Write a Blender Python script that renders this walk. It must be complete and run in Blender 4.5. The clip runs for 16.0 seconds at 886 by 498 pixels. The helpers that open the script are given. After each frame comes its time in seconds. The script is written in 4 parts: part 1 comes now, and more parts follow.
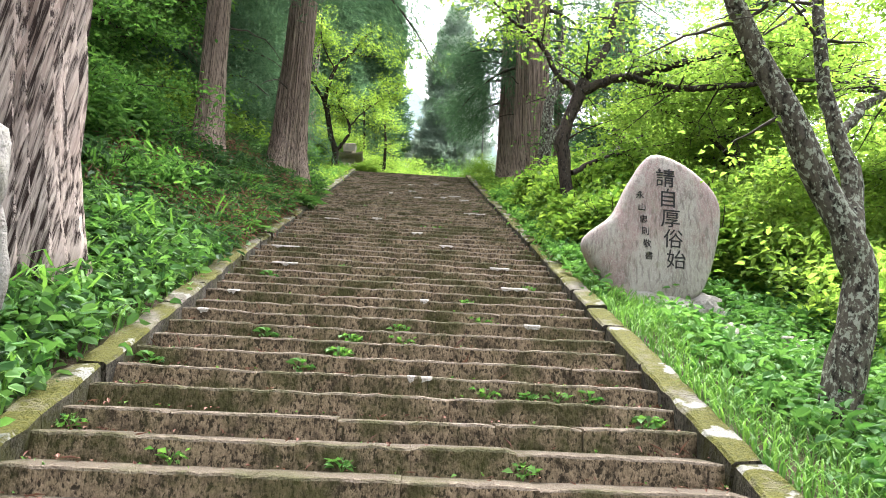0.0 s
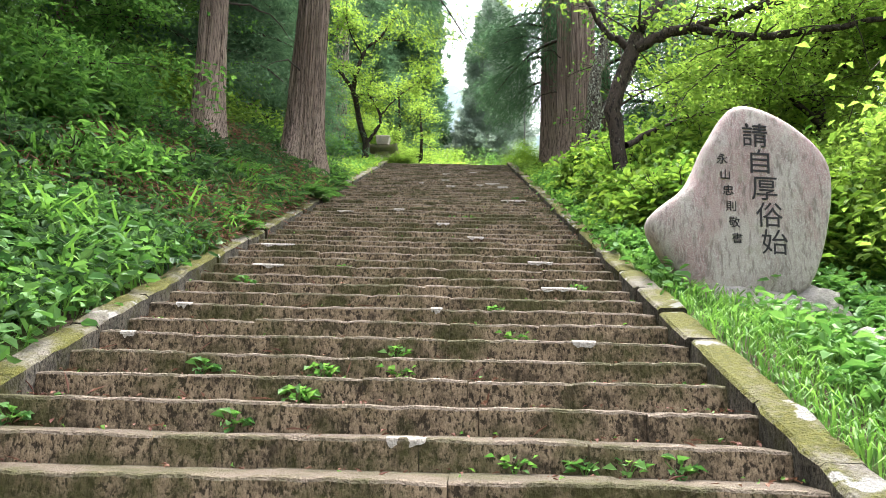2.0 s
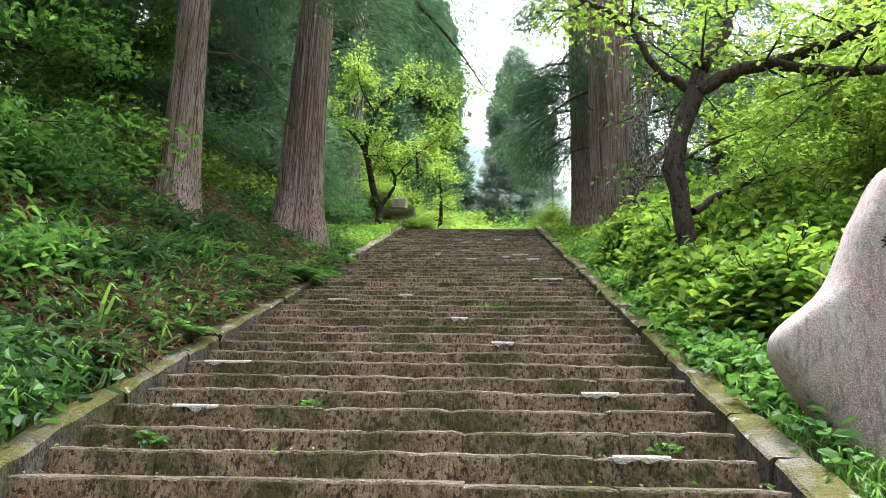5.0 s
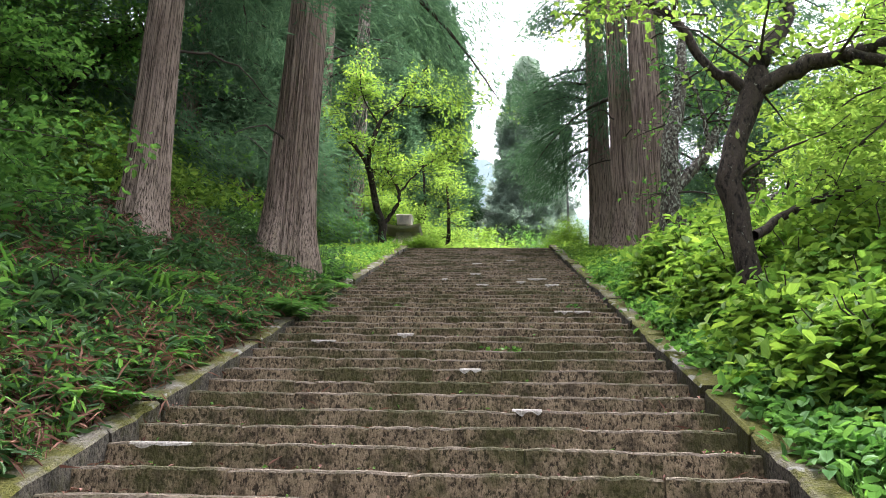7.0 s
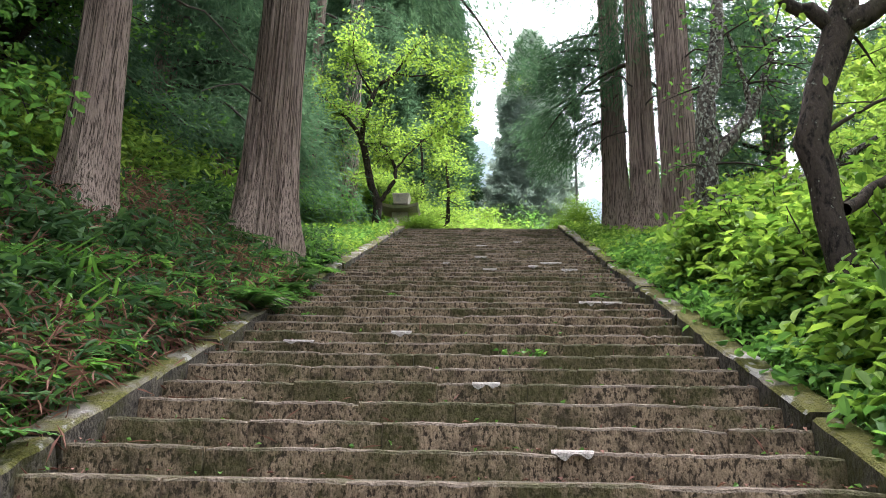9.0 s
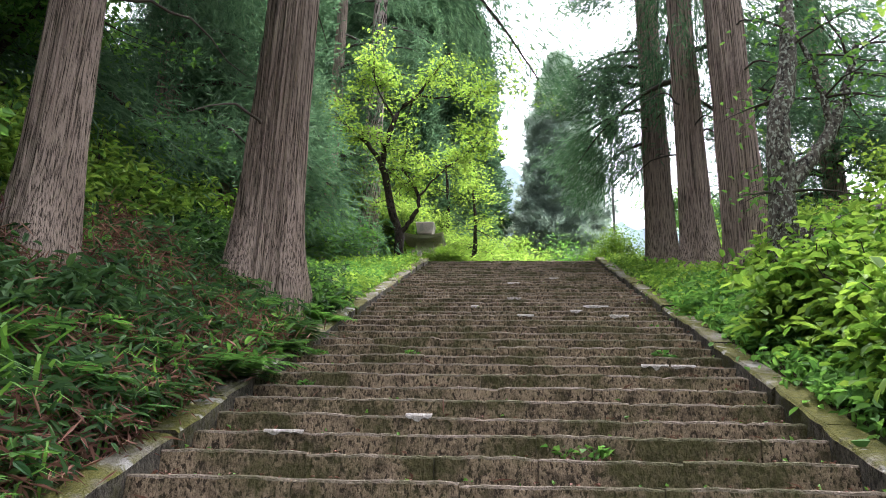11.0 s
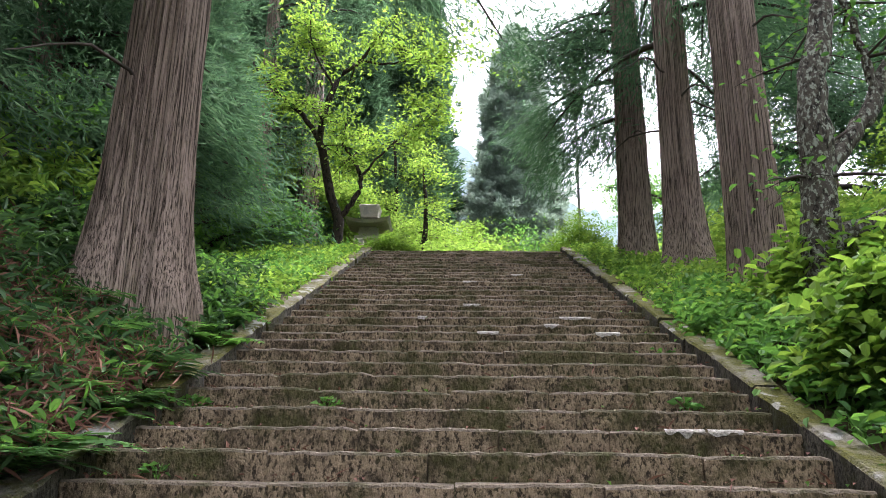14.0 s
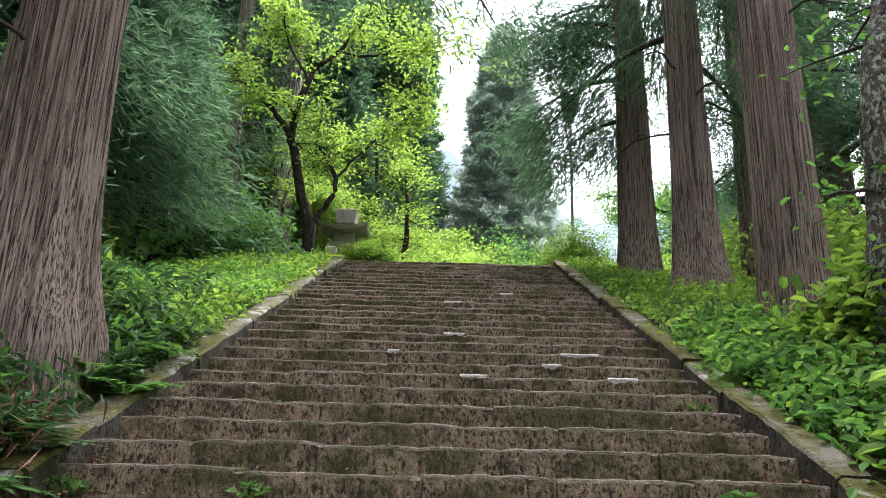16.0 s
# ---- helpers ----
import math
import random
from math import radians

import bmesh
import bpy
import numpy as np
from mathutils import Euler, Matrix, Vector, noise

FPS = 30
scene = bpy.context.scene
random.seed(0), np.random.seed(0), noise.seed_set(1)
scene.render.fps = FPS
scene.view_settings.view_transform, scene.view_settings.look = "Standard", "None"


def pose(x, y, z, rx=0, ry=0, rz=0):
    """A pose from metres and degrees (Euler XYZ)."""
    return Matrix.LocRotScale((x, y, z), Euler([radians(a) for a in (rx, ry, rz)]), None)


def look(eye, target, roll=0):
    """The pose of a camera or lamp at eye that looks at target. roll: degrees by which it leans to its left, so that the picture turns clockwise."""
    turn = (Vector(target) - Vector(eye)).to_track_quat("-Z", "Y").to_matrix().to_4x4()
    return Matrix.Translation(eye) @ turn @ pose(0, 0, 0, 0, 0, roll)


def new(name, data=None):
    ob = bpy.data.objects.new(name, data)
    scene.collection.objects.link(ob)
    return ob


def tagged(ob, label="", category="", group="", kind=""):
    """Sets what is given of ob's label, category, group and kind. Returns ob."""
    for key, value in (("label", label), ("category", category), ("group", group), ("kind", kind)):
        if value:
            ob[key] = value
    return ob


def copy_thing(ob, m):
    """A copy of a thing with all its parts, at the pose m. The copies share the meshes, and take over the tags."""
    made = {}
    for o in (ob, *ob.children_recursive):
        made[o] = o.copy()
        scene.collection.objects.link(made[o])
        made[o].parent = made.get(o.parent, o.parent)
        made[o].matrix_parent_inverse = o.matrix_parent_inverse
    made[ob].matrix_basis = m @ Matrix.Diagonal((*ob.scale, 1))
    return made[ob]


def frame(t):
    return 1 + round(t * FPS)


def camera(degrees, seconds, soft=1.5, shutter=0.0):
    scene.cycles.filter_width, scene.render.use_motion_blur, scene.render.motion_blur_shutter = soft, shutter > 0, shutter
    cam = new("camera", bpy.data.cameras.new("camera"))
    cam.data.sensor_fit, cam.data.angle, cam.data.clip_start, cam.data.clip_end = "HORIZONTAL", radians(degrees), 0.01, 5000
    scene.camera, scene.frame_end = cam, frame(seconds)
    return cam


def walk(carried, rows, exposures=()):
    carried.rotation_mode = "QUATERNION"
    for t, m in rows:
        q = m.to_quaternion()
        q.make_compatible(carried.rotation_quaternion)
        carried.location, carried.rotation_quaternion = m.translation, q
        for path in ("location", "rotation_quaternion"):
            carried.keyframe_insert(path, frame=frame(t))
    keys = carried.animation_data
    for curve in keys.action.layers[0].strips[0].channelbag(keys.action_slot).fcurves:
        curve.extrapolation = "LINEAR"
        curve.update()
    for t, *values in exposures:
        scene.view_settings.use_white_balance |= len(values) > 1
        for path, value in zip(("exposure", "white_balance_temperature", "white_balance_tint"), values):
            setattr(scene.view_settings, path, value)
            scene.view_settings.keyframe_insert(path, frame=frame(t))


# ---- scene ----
cam = camera(60.9, 16.0, soft=0.9)
METRES, EYE, SLOPE, LEAN, TURN = 13.2, 1.845, 21.3, 1.5, -2.6
ROWS = [
    (0.0, 0.0, 0.0, 0.0, 0.6, -9.37, -5.15),
    (0.5, 0.0119, 0.0366, -0.0124, 1.1, -9.52, -6.2),
    (1.0, 0.0169, 0.0791, -0.0274, 1.85, -9.93, -5.04),
    (1.5, 0.0183, 0.1174, -0.0291, 2.32, -9.81, -3.05),
    (2.0, 0.021, 0.1536, -0.0278, 4.01, -9.83, -2.43),
    (2.5, 0.018, 0.1834, -0.0292, 6.3, -9.9, -1.66),
    (3.0, 0.0204, 0.2146, -0.0274, 7.01, -9.53, -0.93),
    (3.5, 0.0218, 0.2462, -0.0284, 7.29, -8.33, -0.31),
    (4.0, 0.0219, 0.2792, -0.0264, 6.88, -7.92, -0.12),
    (4.5, 0.0192, 0.3116, -0.0261, 6.24, -6.22, -0.7),
    (5.0, 0.015, 0.3442, -0.0236, 5.78, -5.46, -1.34),
    (7.5, 0.0003, 0.4964, -0.0258, 6.47, -4.36, -1.21),
    (8.0, -0.0042, 0.5275, -0.0318, 6.12, -5.84, -1.35),
    (10.5, -0.026, 0.6707, -0.0269, 7.27, -4.52, -0.99),
    (11.0, -0.0287, 0.7006, -0.0282, 8.16, -3.9, -0.91),
    (11.5, -0.0397, 0.7286, -0.0325, 8.28, -3.94, -0.83),
    (12.0, -0.0405, 0.7594, -0.0322, 7.64, -4.62, -1.79),
    (12.5, -0.0419, 0.7886, -0.0329, 6.32, -5.18, -2.21),
    (13.0, -0.0423, 0.8162, -0.0295, 4.73, -5.62, -2.06),
    (13.5, -0.0404, 0.8438, -0.0285, 4.47, -5.69, -1.8),
    (14.0, -0.0434, 0.8719, -0.0271, 4.49, -5.34, -1.55),
    (14.5, -0.0401, 0.8979, -0.0257, 4.41, -3.26, -2.92),
    (15.0, -0.0434, 0.927, -0.0304, 4.31, -3.45, -2.8),
    (15.5, -0.0464, 0.9542, -0.0285, 3.78, -4.41, -2.68),
    (16.0, -0.0479, 0.9838, -0.0274, 3.39, -4.95, -2.83),
]
HILL = pose(0, 0, 0, SLOPE, 0, 0) @ pose(0, 0, 0, 0, LEAN, 0)  # the flight's own axes in the world
walk(cam, [(t, HILL @ pose(0, 0, EYE, 0, 0, TURN) @ pose(METRES * x, METRES * y, METRES * z, 90 + pitch, roll, yaw)) for t, x, y, z, yaw, pitch, roll in ROWS],
     exposures=((0, 2.77, 6300, 12), (2, 2.76, 6300, 13), (4, 2.6, 6250, 13), (8, 2.5, 6100, 17), (16, 2.48, 6050, 19)))

# ---- world and light: bright overcast summer day ----
SUN_UP, SUN_ROUND = radians(70), radians(20)
world = bpy.data.worlds.new("overcast")
world.use_nodes = True
scene.world = world
wn = world.node_tree
wn.nodes.clear()
sky = wn.nodes.new("ShaderNodeTexSky")
sky.sky_type, sky.sun_disc, sky.sun_elevation, sky.sun_rotation = "NISHITA", False, SUN_UP, SUN_ROUND
sky.dust_density, sky.ozone_density = 6.0, 1.0
grey = wn.nodes.new("ShaderNodeHueSaturation")
grey.inputs["Saturation"].default_value = 0.22
back = wn.nodes.new("ShaderNodeBackground")
back.inputs["Strength"].default_value = 0.15
wout = wn.nodes.new("ShaderNodeOutputWorld")
wn.links.new(sky.outputs[0], grey.inputs["Color"])
wn.links.new(grey.outputs[0], back.inputs["Color"])
wn.links.new(back.outputs[0], wout.inputs["Surface"])
sun = new("sun", bpy.data.lights.new("sun", "SUN"))
sun.data.energy, sun.data.angle, sun.data.color = 1.5, radians(30), (1.0, 0.96, 0.9)
sun.matrix_world = look((7.0, 19.3, 66.4), (0, 0, 10))

# ---- materials ----


class Mat:
    """A node material with short ways to add noise, ramps and bump."""

    def __init__(self, name, rough=0.85, spec=0.3):
        self.m = bpy.data.materials.new(name)
        self.m.use_nodes = True
        self.t = self.m.node_tree
        self.b = self.t.nodes["Principled BSDF"]
        self.b.inputs["Roughness"].default_value = rough
        self.b.inputs["Specular IOR Level"].default_value = spec
        self.pos = self.t.nodes.new("ShaderNodeNewGeometry").outputs["Position"]

    def node(self, kind):
        return self.t.nodes.new(kind)

    def link(self, a, b):
        self.t.links.new(a, b)

    def noise(self, scale, detail=4.0, stretch=(1, 1, 1), rough=0.6, src=None):
        mp = self.node("ShaderNodeMapping")
        mp.inputs["Scale"].default_value = stretch
        self.link(src or self.pos, mp.inputs["Vector"])
        n = self.node("ShaderNodeTexNoise")
        n.inputs["Scale"].default_value, n.inputs["Detail"].default_value, n.inputs["Roughness"].default_value = scale, detail, rough
        self.link(mp.outputs[0], n.inputs["Vector"])
        return n.outputs["Fac"]

    def ramp(self, fac, stops):
        r = self.node("ShaderNodeValToRGB")
        while len(r.color_ramp.elements) < len(stops):
            r.color_ramp.elements.new(0.5)
        for e, (p, c) in zip(r.color_ramp.elements, stops):
            e.position = p
            e.color = (*c, 1) if isinstance(c, tuple) else (c, c, c, 1)
        self.link(fac, r.inputs[0])
        return r.outputs[0]

    def mix(self, fac, a, b, how="MIX"):
        m = self.node("ShaderNodeMix")
        m.data_type, m.blend_type = "RGBA", how
        for s, v in ((m.inputs[0], fac), (m.inputs[6], a), (m.inputs[7], b)):
            if isinstance(v, tuple):
                s.default_value = (*v, 1)
            elif isinstance(v, float):
                s.default_value = v
            else:
                self.link(v, s)
        return m.outputs[2]

    def colour(self, c):
        self.link(c, self.b.inputs["Base Color"])
        return self

    def bump(self, fac, strength, dist):
        n = self.node("ShaderNodeBump")
        n.inputs["Strength"].default_value, n.inputs["Distance"].default_value = strength, dist
        self.link(fac, n.inputs["Height"])
        self.link(n.outputs[0], self.b.inputs["Normal"])
        return self


def stone_mat(name, a, b, pit, moss, moss_low, moss_col=(0.075, 0.085, 0.015), lichen=None, pits=True):
    m = Mat(name, 0.92, 0.2)
    c = m.ramp(m.noise(2.3, 6), [(0.3, a), (0.7, b)])
    c = m.mix(m.ramp(m.noise(38, 5), [(0.35, 0.0), (0.7, 0.75)]), c, tuple(v * 1.25 for v in b))
    if pits:
        chisel = m.noise(30, 5, (1.3, 1.3, 0.8), 0.66)
        c = m.mix(m.ramp(m.noise(75, 5, (1.4, 1.4, 0.5), 0.7), [(0.5, 0.0), (0.66, 0.7)]), c, pit)
        c = m.mix(m.ramp(chisel, [(0.515, 0.0), (0.59, 0.92)]), c, pit)
        c = m.mix(m.ramp(m.noise(13, 7, (1.1, 1.1, 0.9), 0.75), [(0.56, 0.0), (0.66, 0.7)]), c, tuple(v * 0.8 for v in pit))
        c = m.mix(m.ramp(m.noise(5.5, 7, rough=0.75), [(0.48, 0.0), (0.62, 0.8)]), c, tuple(v * 1.6 for v in pit))
    else:
        chisel = m.noise(55, 4)
    c = m.mix(m.ramp(m.noise(1.6, 7, rough=0.7), [(moss_low, 0.0), (moss_low + 0.12, moss)]), c,
              m.ramp(m.noise(30, 4), [(0.3, tuple(v * 0.5 for v in moss_col)), (0.7, moss_col)]))
    if lichen:
        c = m.mix(m.ramp(m.noise(3.4, 5, rough=0.55), [(lichen, 0.0), (lichen + 0.03, 0.8)]), c, (0.25, 0.245, 0.23))
    m.colour(c)
    inv = m.node("ShaderNodeMath")
    inv.operation = "SUBTRACT"
    inv.inputs[0].default_value = 1.0
    m.link(chisel, inv.inputs[1])
    m.bump(inv.outputs[0], 1.0, 0.03)
    return m.m


RISER = stone_mat("chiselled_stone", (0.135, 0.1, 0.062), (0.285, 0.215, 0.138), (0.02, 0.015, 0.009), 0.75, 0.47, (0.055, 0.058, 0.014))
WORN = stone_mat("worn_stone_edge", (0.085, 0.066, 0.048), (0.155, 0.125, 0.094), (0.05, 0.042, 0.03), 0.75, 0.46, (0.05, 0.055, 0.012), pits=False)
TREAD = stone_mat("tread_stone", (0.05, 0.038, 0.027), (0.105, 0.084, 0.061), (0.04, 0.035, 0.025), 0.6, 0.48, (0.05, 0.055, 0.012), pits=False)
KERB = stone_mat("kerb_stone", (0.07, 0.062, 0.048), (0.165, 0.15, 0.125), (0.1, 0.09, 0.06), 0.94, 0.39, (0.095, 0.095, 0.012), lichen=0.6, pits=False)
# the kerb stone's colours again, darker and pitted, for the side faces
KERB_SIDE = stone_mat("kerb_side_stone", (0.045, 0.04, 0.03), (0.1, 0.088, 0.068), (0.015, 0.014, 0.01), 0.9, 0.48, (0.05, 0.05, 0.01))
PALE = stone_mat("pale_lichen", (0.2, 0.18, 0.15), (0.38, 0.35, 0.31), (0.2, 0.18, 0.15), 0.5, 0.58, pits=False)
ROCK = stone_mat("grey_rock", (0.15, 0.14, 0.125), (0.3, 0.28, 0.255), (0.1, 0.09, 0.08), 0.5, 0.56, lichen=0.62, pits=False)
GRANITE = stone_mat("lantern_granite", (0.2, 0.185, 0.16), (0.36, 0.33, 0.29), (0.14, 0.13, 0.11), 0.5, 0.6, lichen=0.6, pits=False)


def monument_mat():
    m = Mat("monument_granite", 0.8, 0.3)
    c = m.ramp(m.noise(1.6, 5), [(0.3, (0.2, 0.175, 0.155)), (0.7, (0.34, 0.3, 0.265))])
    c = m.mix(m.ramp(m.noise(1.7, 6, (1.4, 1.4, 0.6), 0.7), [(0.44, 0.0), (0.56, 0.85)]), c, (0.21, 0.118, 0.115))
    c = m.mix(m.ramp(m.noise(120, 4), [(0.45, 0.0), (0.62, 0.8)]), c, (0.42, 0.4, 0.37))
    c = m.mix(m.ramp(m.noise(16, 6, (2, 2, 0.5), 0.75), [(0.5, 0.0), (0.62, 0.75)]), c, (0.11, 0.092, 0.083))
    c = m.mix(m.ramp(m.noise(3.1, 6, rough=0.7), [(0.56, 0.0), (0.66, 0.5)]), c, (0.2, 0.2, 0.15))
    m.colour(c)
    m.bump(m.noise(70, 4), 0.5, 0.008)
    return m.m


def soil_mat():
    m = Mat("woodland_floor", 0.95, 0.15)
    c = m.ramp(m.noise(6, 8), [(0.3, (0.025, 0.02, 0.012)), (0.55, (0.06, 0.042, 0.026)), (0.75, (0.09, 0.06, 0.035))])
    c = m.mix(m.ramp(m.noise(0.7, 6), [(0.42, 0.0), (0.58, 0.85)]), c, m.ramp(m.noise(25, 4), [(0.3, (0.02, 0.04, 0.008)), (0.7, (0.06, 0.11, 0.02))]))
    m.colour(c)
    m.bump(m.noise(28, 6), 0.8, 0.04)
    return m.m


def bark_mat(name, a, b, dark, lichen=0.0, stretch=(7, 7, 0.7), scale=3.0, groove=0.38, slant=0.0):
    m = Mat(name, 0.92, 0.15)
    rot = m.node("ShaderNodeMapping")
    rot.inputs["Rotation"].default_value = (0.0, slant, 0.0)
    m.link(m.node("ShaderNodeTexCoord").outputs["Object"], rot.inputs["Vector"])
    tc = rot.outputs[0]
    fib = m.noise(scale * 2, 4, stretch, 0.6, tc)
    c = m.ramp(m.noise(1.2, 5, (1, 1, 0.4), src=tc), [(0.3, a), (0.7, b)])
    c = m.mix(m.ramp(fib, [(groove, 1.0), (groove + 0.13, 0.0)]), c, dark)
    c = m.mix(m.ramp(m.noise(scale * 5, 5, stretch, src=tc), [(0.5, 0.0), (0.75, 0.5)]), c, tuple(min(1, v * 1.5) for v in b))
    if lichen:
        c = m.mix(m.ramp(m.noise(24, 6, (1, 1, 0.7), 0.7, src=tc), [(lichen, 0.0), (lichen + 0.05, 0.9)]), c, (0.23, 0.245, 0.195))
    m.colour(c)
    m.bump(fib, 0.9, 0.03)
    return m.m


def leaf_mat(name, dark, light, trans=0.45, rough=0.5, tint=(1.3, 1.35, 0.85)):
    """Leaf: coloured per leaf, partly letting light through."""
    m = Mat(name, rough + 0.1, 0.22)
    rnd = m.node("ShaderNodeNewGeometry").outputs["Random Per Island"]
    c = m.ramp(rnd, [(0.0, dark), (1.0, light)])
    c = m.mix(m.ramp(m.noise(0.9, 3), [(0.35, 0.0), (0.65, 0.5)]), c, tuple(v * 0.6 for v in dark))
    m.colour(c)
    tr = m.node("ShaderNodeBsdfTranslucent")
    br = m.mix(1.0, c, tint, "MULTIPLY")
    m.link(br, tr.inputs["Color"])
    mx = m.node("ShaderNodeMixShader")
    mx.inputs[0].default_value = trans
    m.link(m.b.outputs[0], mx.inputs[1])
    m.link(tr.outputs[0], mx.inputs[2])
    m.link(mx.outputs[0], m.t.nodes["Material Output"].inputs["Surface"])
    return m.m


def plain(name, col, rough=0.6, metal=0.0):
    m = Mat(name, rough)
    m.colour(m.ramp(m.noise(12, 5), [(0.3, tuple(v * 0.7 for v in col)), (0.7, col)]))
    m.b.inputs["Metallic"].default_value = metal
    return m.m


STELE = monument_mat()
INK = plain("black_paint", (0.012, 0.011, 0.012))
SOIL = soil_mat()
CEDAR = bark_mat("cedar_bark", (0.16, 0.118, 0.094), (0.34, 0.265, 0.215), (0.028, 0.02, 0.015), stretch=(11, 11, 0.05), scale=3.8, groove=0.41)
CEDAR_OLD = bark_mat("old_cedar_bark", (0.17, 0.11, 0.09), (0.42, 0.36, 0.32), (0.022, 0.014, 0.012), stretch=(5, 5, 0.25), scale=2.0, groove=0.43, slant=-0.16)
DARKBARK = bark_mat("dark_bark", (0.028, 0.022, 0.018), (0.06, 0.047, 0.036), (0.012, 0.01, 0.009), 0.63, (3, 3, 1.4))
MOSSBARK = bark_mat("lichened_bark", (0.04, 0.034, 0.027), (0.09, 0.078, 0.06), (0.012, 0.01, 0.008), 0.52, (3, 3, 1.5))
TWIG = plain("twig_bark", (0.05, 0.04, 0.03), 0.9)
NEEDLE_TINT = (1.1, 1.15, 1.0)
SPRUCE = leaf_mat("cedar_needles", (0.06, 0.125, 0.07), (0.14, 0.24, 0.125), 0.5, 0.6, NEEDLE_TINT)
# blue-green, paled beyond real needles: distance haze is put into the colour
FIR = leaf_mat("hazy_blue_green_needles", (0.29, 0.36, 0.31), (0.46, 0.54, 0.48), 0.6, 0.6, NEEDLE_TINT)
MAPLE = leaf_mat("yellow_green_leaf", (0.12, 0.215, 0.04), (0.26, 0.37, 0.08), 0.62, tint=(1.3, 1.33, 0.9))
BROAD = leaf_mat("broad_green_leaf", (0.05, 0.14, 0.035), (0.16, 0.31, 0.09), 0.35)
BRIGHT = leaf_mat("bright_shrub_leaf", (0.07, 0.155, 0.03), (0.28, 0.41, 0.075), 0.48)
DIM = leaf_mat("dark_shrub_leaf", (0.024, 0.065, 0.024), (0.09, 0.17, 0.06), 0.35)
GRASS = leaf_mat("grass_blade", (0.06, 0.15, 0.03), (0.17, 0.32, 0.07), 0.4)
MID = leaf_mat("mid_green_leaf", (0.055, 0.14, 0.036), (0.16, 0.31, 0.075), 0.5)
DEAD = leaf_mat("dead_cedar_frond", (0.1, 0.045, 0.034), (0.28, 0.15, 0.11), 0.1, 0.8)
HEDGE = leaf_mat("hedge_leaf", (0.075, 0.15, 0.02), (0.2, 0.31, 0.045), 0.4)
STEEL = plain("weathered_steel", (0.25, 0.25, 0.25), 0.5, 0.6)
BOXMAT = plain("dark_lamp_housing", (0.05, 0.05, 0.055), 0.5)

# ---- mesh helpers ----


def np_mesh(name, verts, faces, mats, index=None, smooth=False):
    """A mesh from arrays of vertices and of faces that all have the same number of corners."""
    verts, faces = np.asarray(verts, np.float32), np.asarray(faces, np.int32)
    me = bpy.data.meshes.new(name)
    n, k = faces.shape
    me.vertices.add(len(verts))
    me.vertices.foreach_set("co", verts.ravel())
    me.loops.add(n * k)
    me.loops.foreach_set("vertex_index", faces.ravel())
    me.polygons.add(n)
    me.polygons.foreach_set("loop_start", np.arange(0, n * k, k, dtype=np.int32))
    for mt in mats if isinstance(mats, (list, tuple)) else [mats]:
        me.materials.append(mt)
    if index is not None:
        me.polygons.foreach_set("material_index", np.asarray(index, np.int32))
    me.polygons.foreach_set("use_smooth", np.full(n, smooth))
    me.update(calc_edges=True)
    me.validate()
    return me


def child(name, me, parent=None, label=""):
    ob = new(name, me)
    ob.parent = parent
    if label:
        ob["label"] = label
    return ob


def thing(name, place, label, category, group="", kind=""):
    ob = new(name)
    ob.location = place
    return tagged(ob, label, category, group, kind)


def unit(v):
    return v / np.maximum(np.linalg.norm(v, axis=-1, keepdims=True), 1e-9)


def leaves(rs, pts, size, mat, name="crown", width=0.55, up=0.6, along=None, droop=0.0, vary=0.35, fold=0.18):
    """One mesh of small folded leaves at the points. up: how far they lie flat; along: their way, if they have one."""
    pts = np.asarray(pts, float)
    n = len(pts)
    way = unit(rs.normal(size=(n, 3)) * (1, 1, 0.5)) if along is None else unit(np.asarray(along) + rs.normal(size=(n, 3)) * 0.35)
    way[:, 2] -= droop
    way = unit(way)
    nor = unit(rs.normal(size=(n, 3)) * (1 - up) + np.array((0, 0, 1.0)) * up)
    side = unit(np.cross(way, nor))
    nor = unit(np.cross(side, way))
    s = (size * (1 + vary * rs.uniform(-1, 1, n)))[:, None]
    half = side * s * width / 2
    fold = min(fold, 0.3 * width)
    mid = pts + way * s * 0.42
    if size >= 0.075 and width > 0.25:
        far, low = pts + way * s * 0.72, pts + way * s * 0.24
        v = np.stack([pts, low - half * 0.85 + nor * s * fold * 0.6, far - half * 0.75 + nor * s * fold * 0.5, pts + way * s - nor * s * 0.14, far + half * 0.75 + nor * s * fold * 0.5, low + half * 0.85 + nor * s * fold * 0.6], 1)
        f = np.arange(n * 6).reshape(n, 6)
        f = np.concatenate([f[:, [0, 1, 2]], f[:, [0, 2, 3]], f[:, [0, 3, 4]], f[:, [0, 4, 5]]], 1).reshape(-1, 3)
    else:
        v = np.stack([pts, mid - half + nor * s * fold, pts + way * s - nor * s * 0.1, mid + half + nor * s * fold], 1)
        f = np.arange(n * 4).reshape(n, 4)
        f = np.concatenate([f[:, [0, 1, 2]], f[:, [0, 2, 3]]], 1).reshape(-1, 3)
    return np_mesh(name, v.reshape(-1, 3), f, mat)


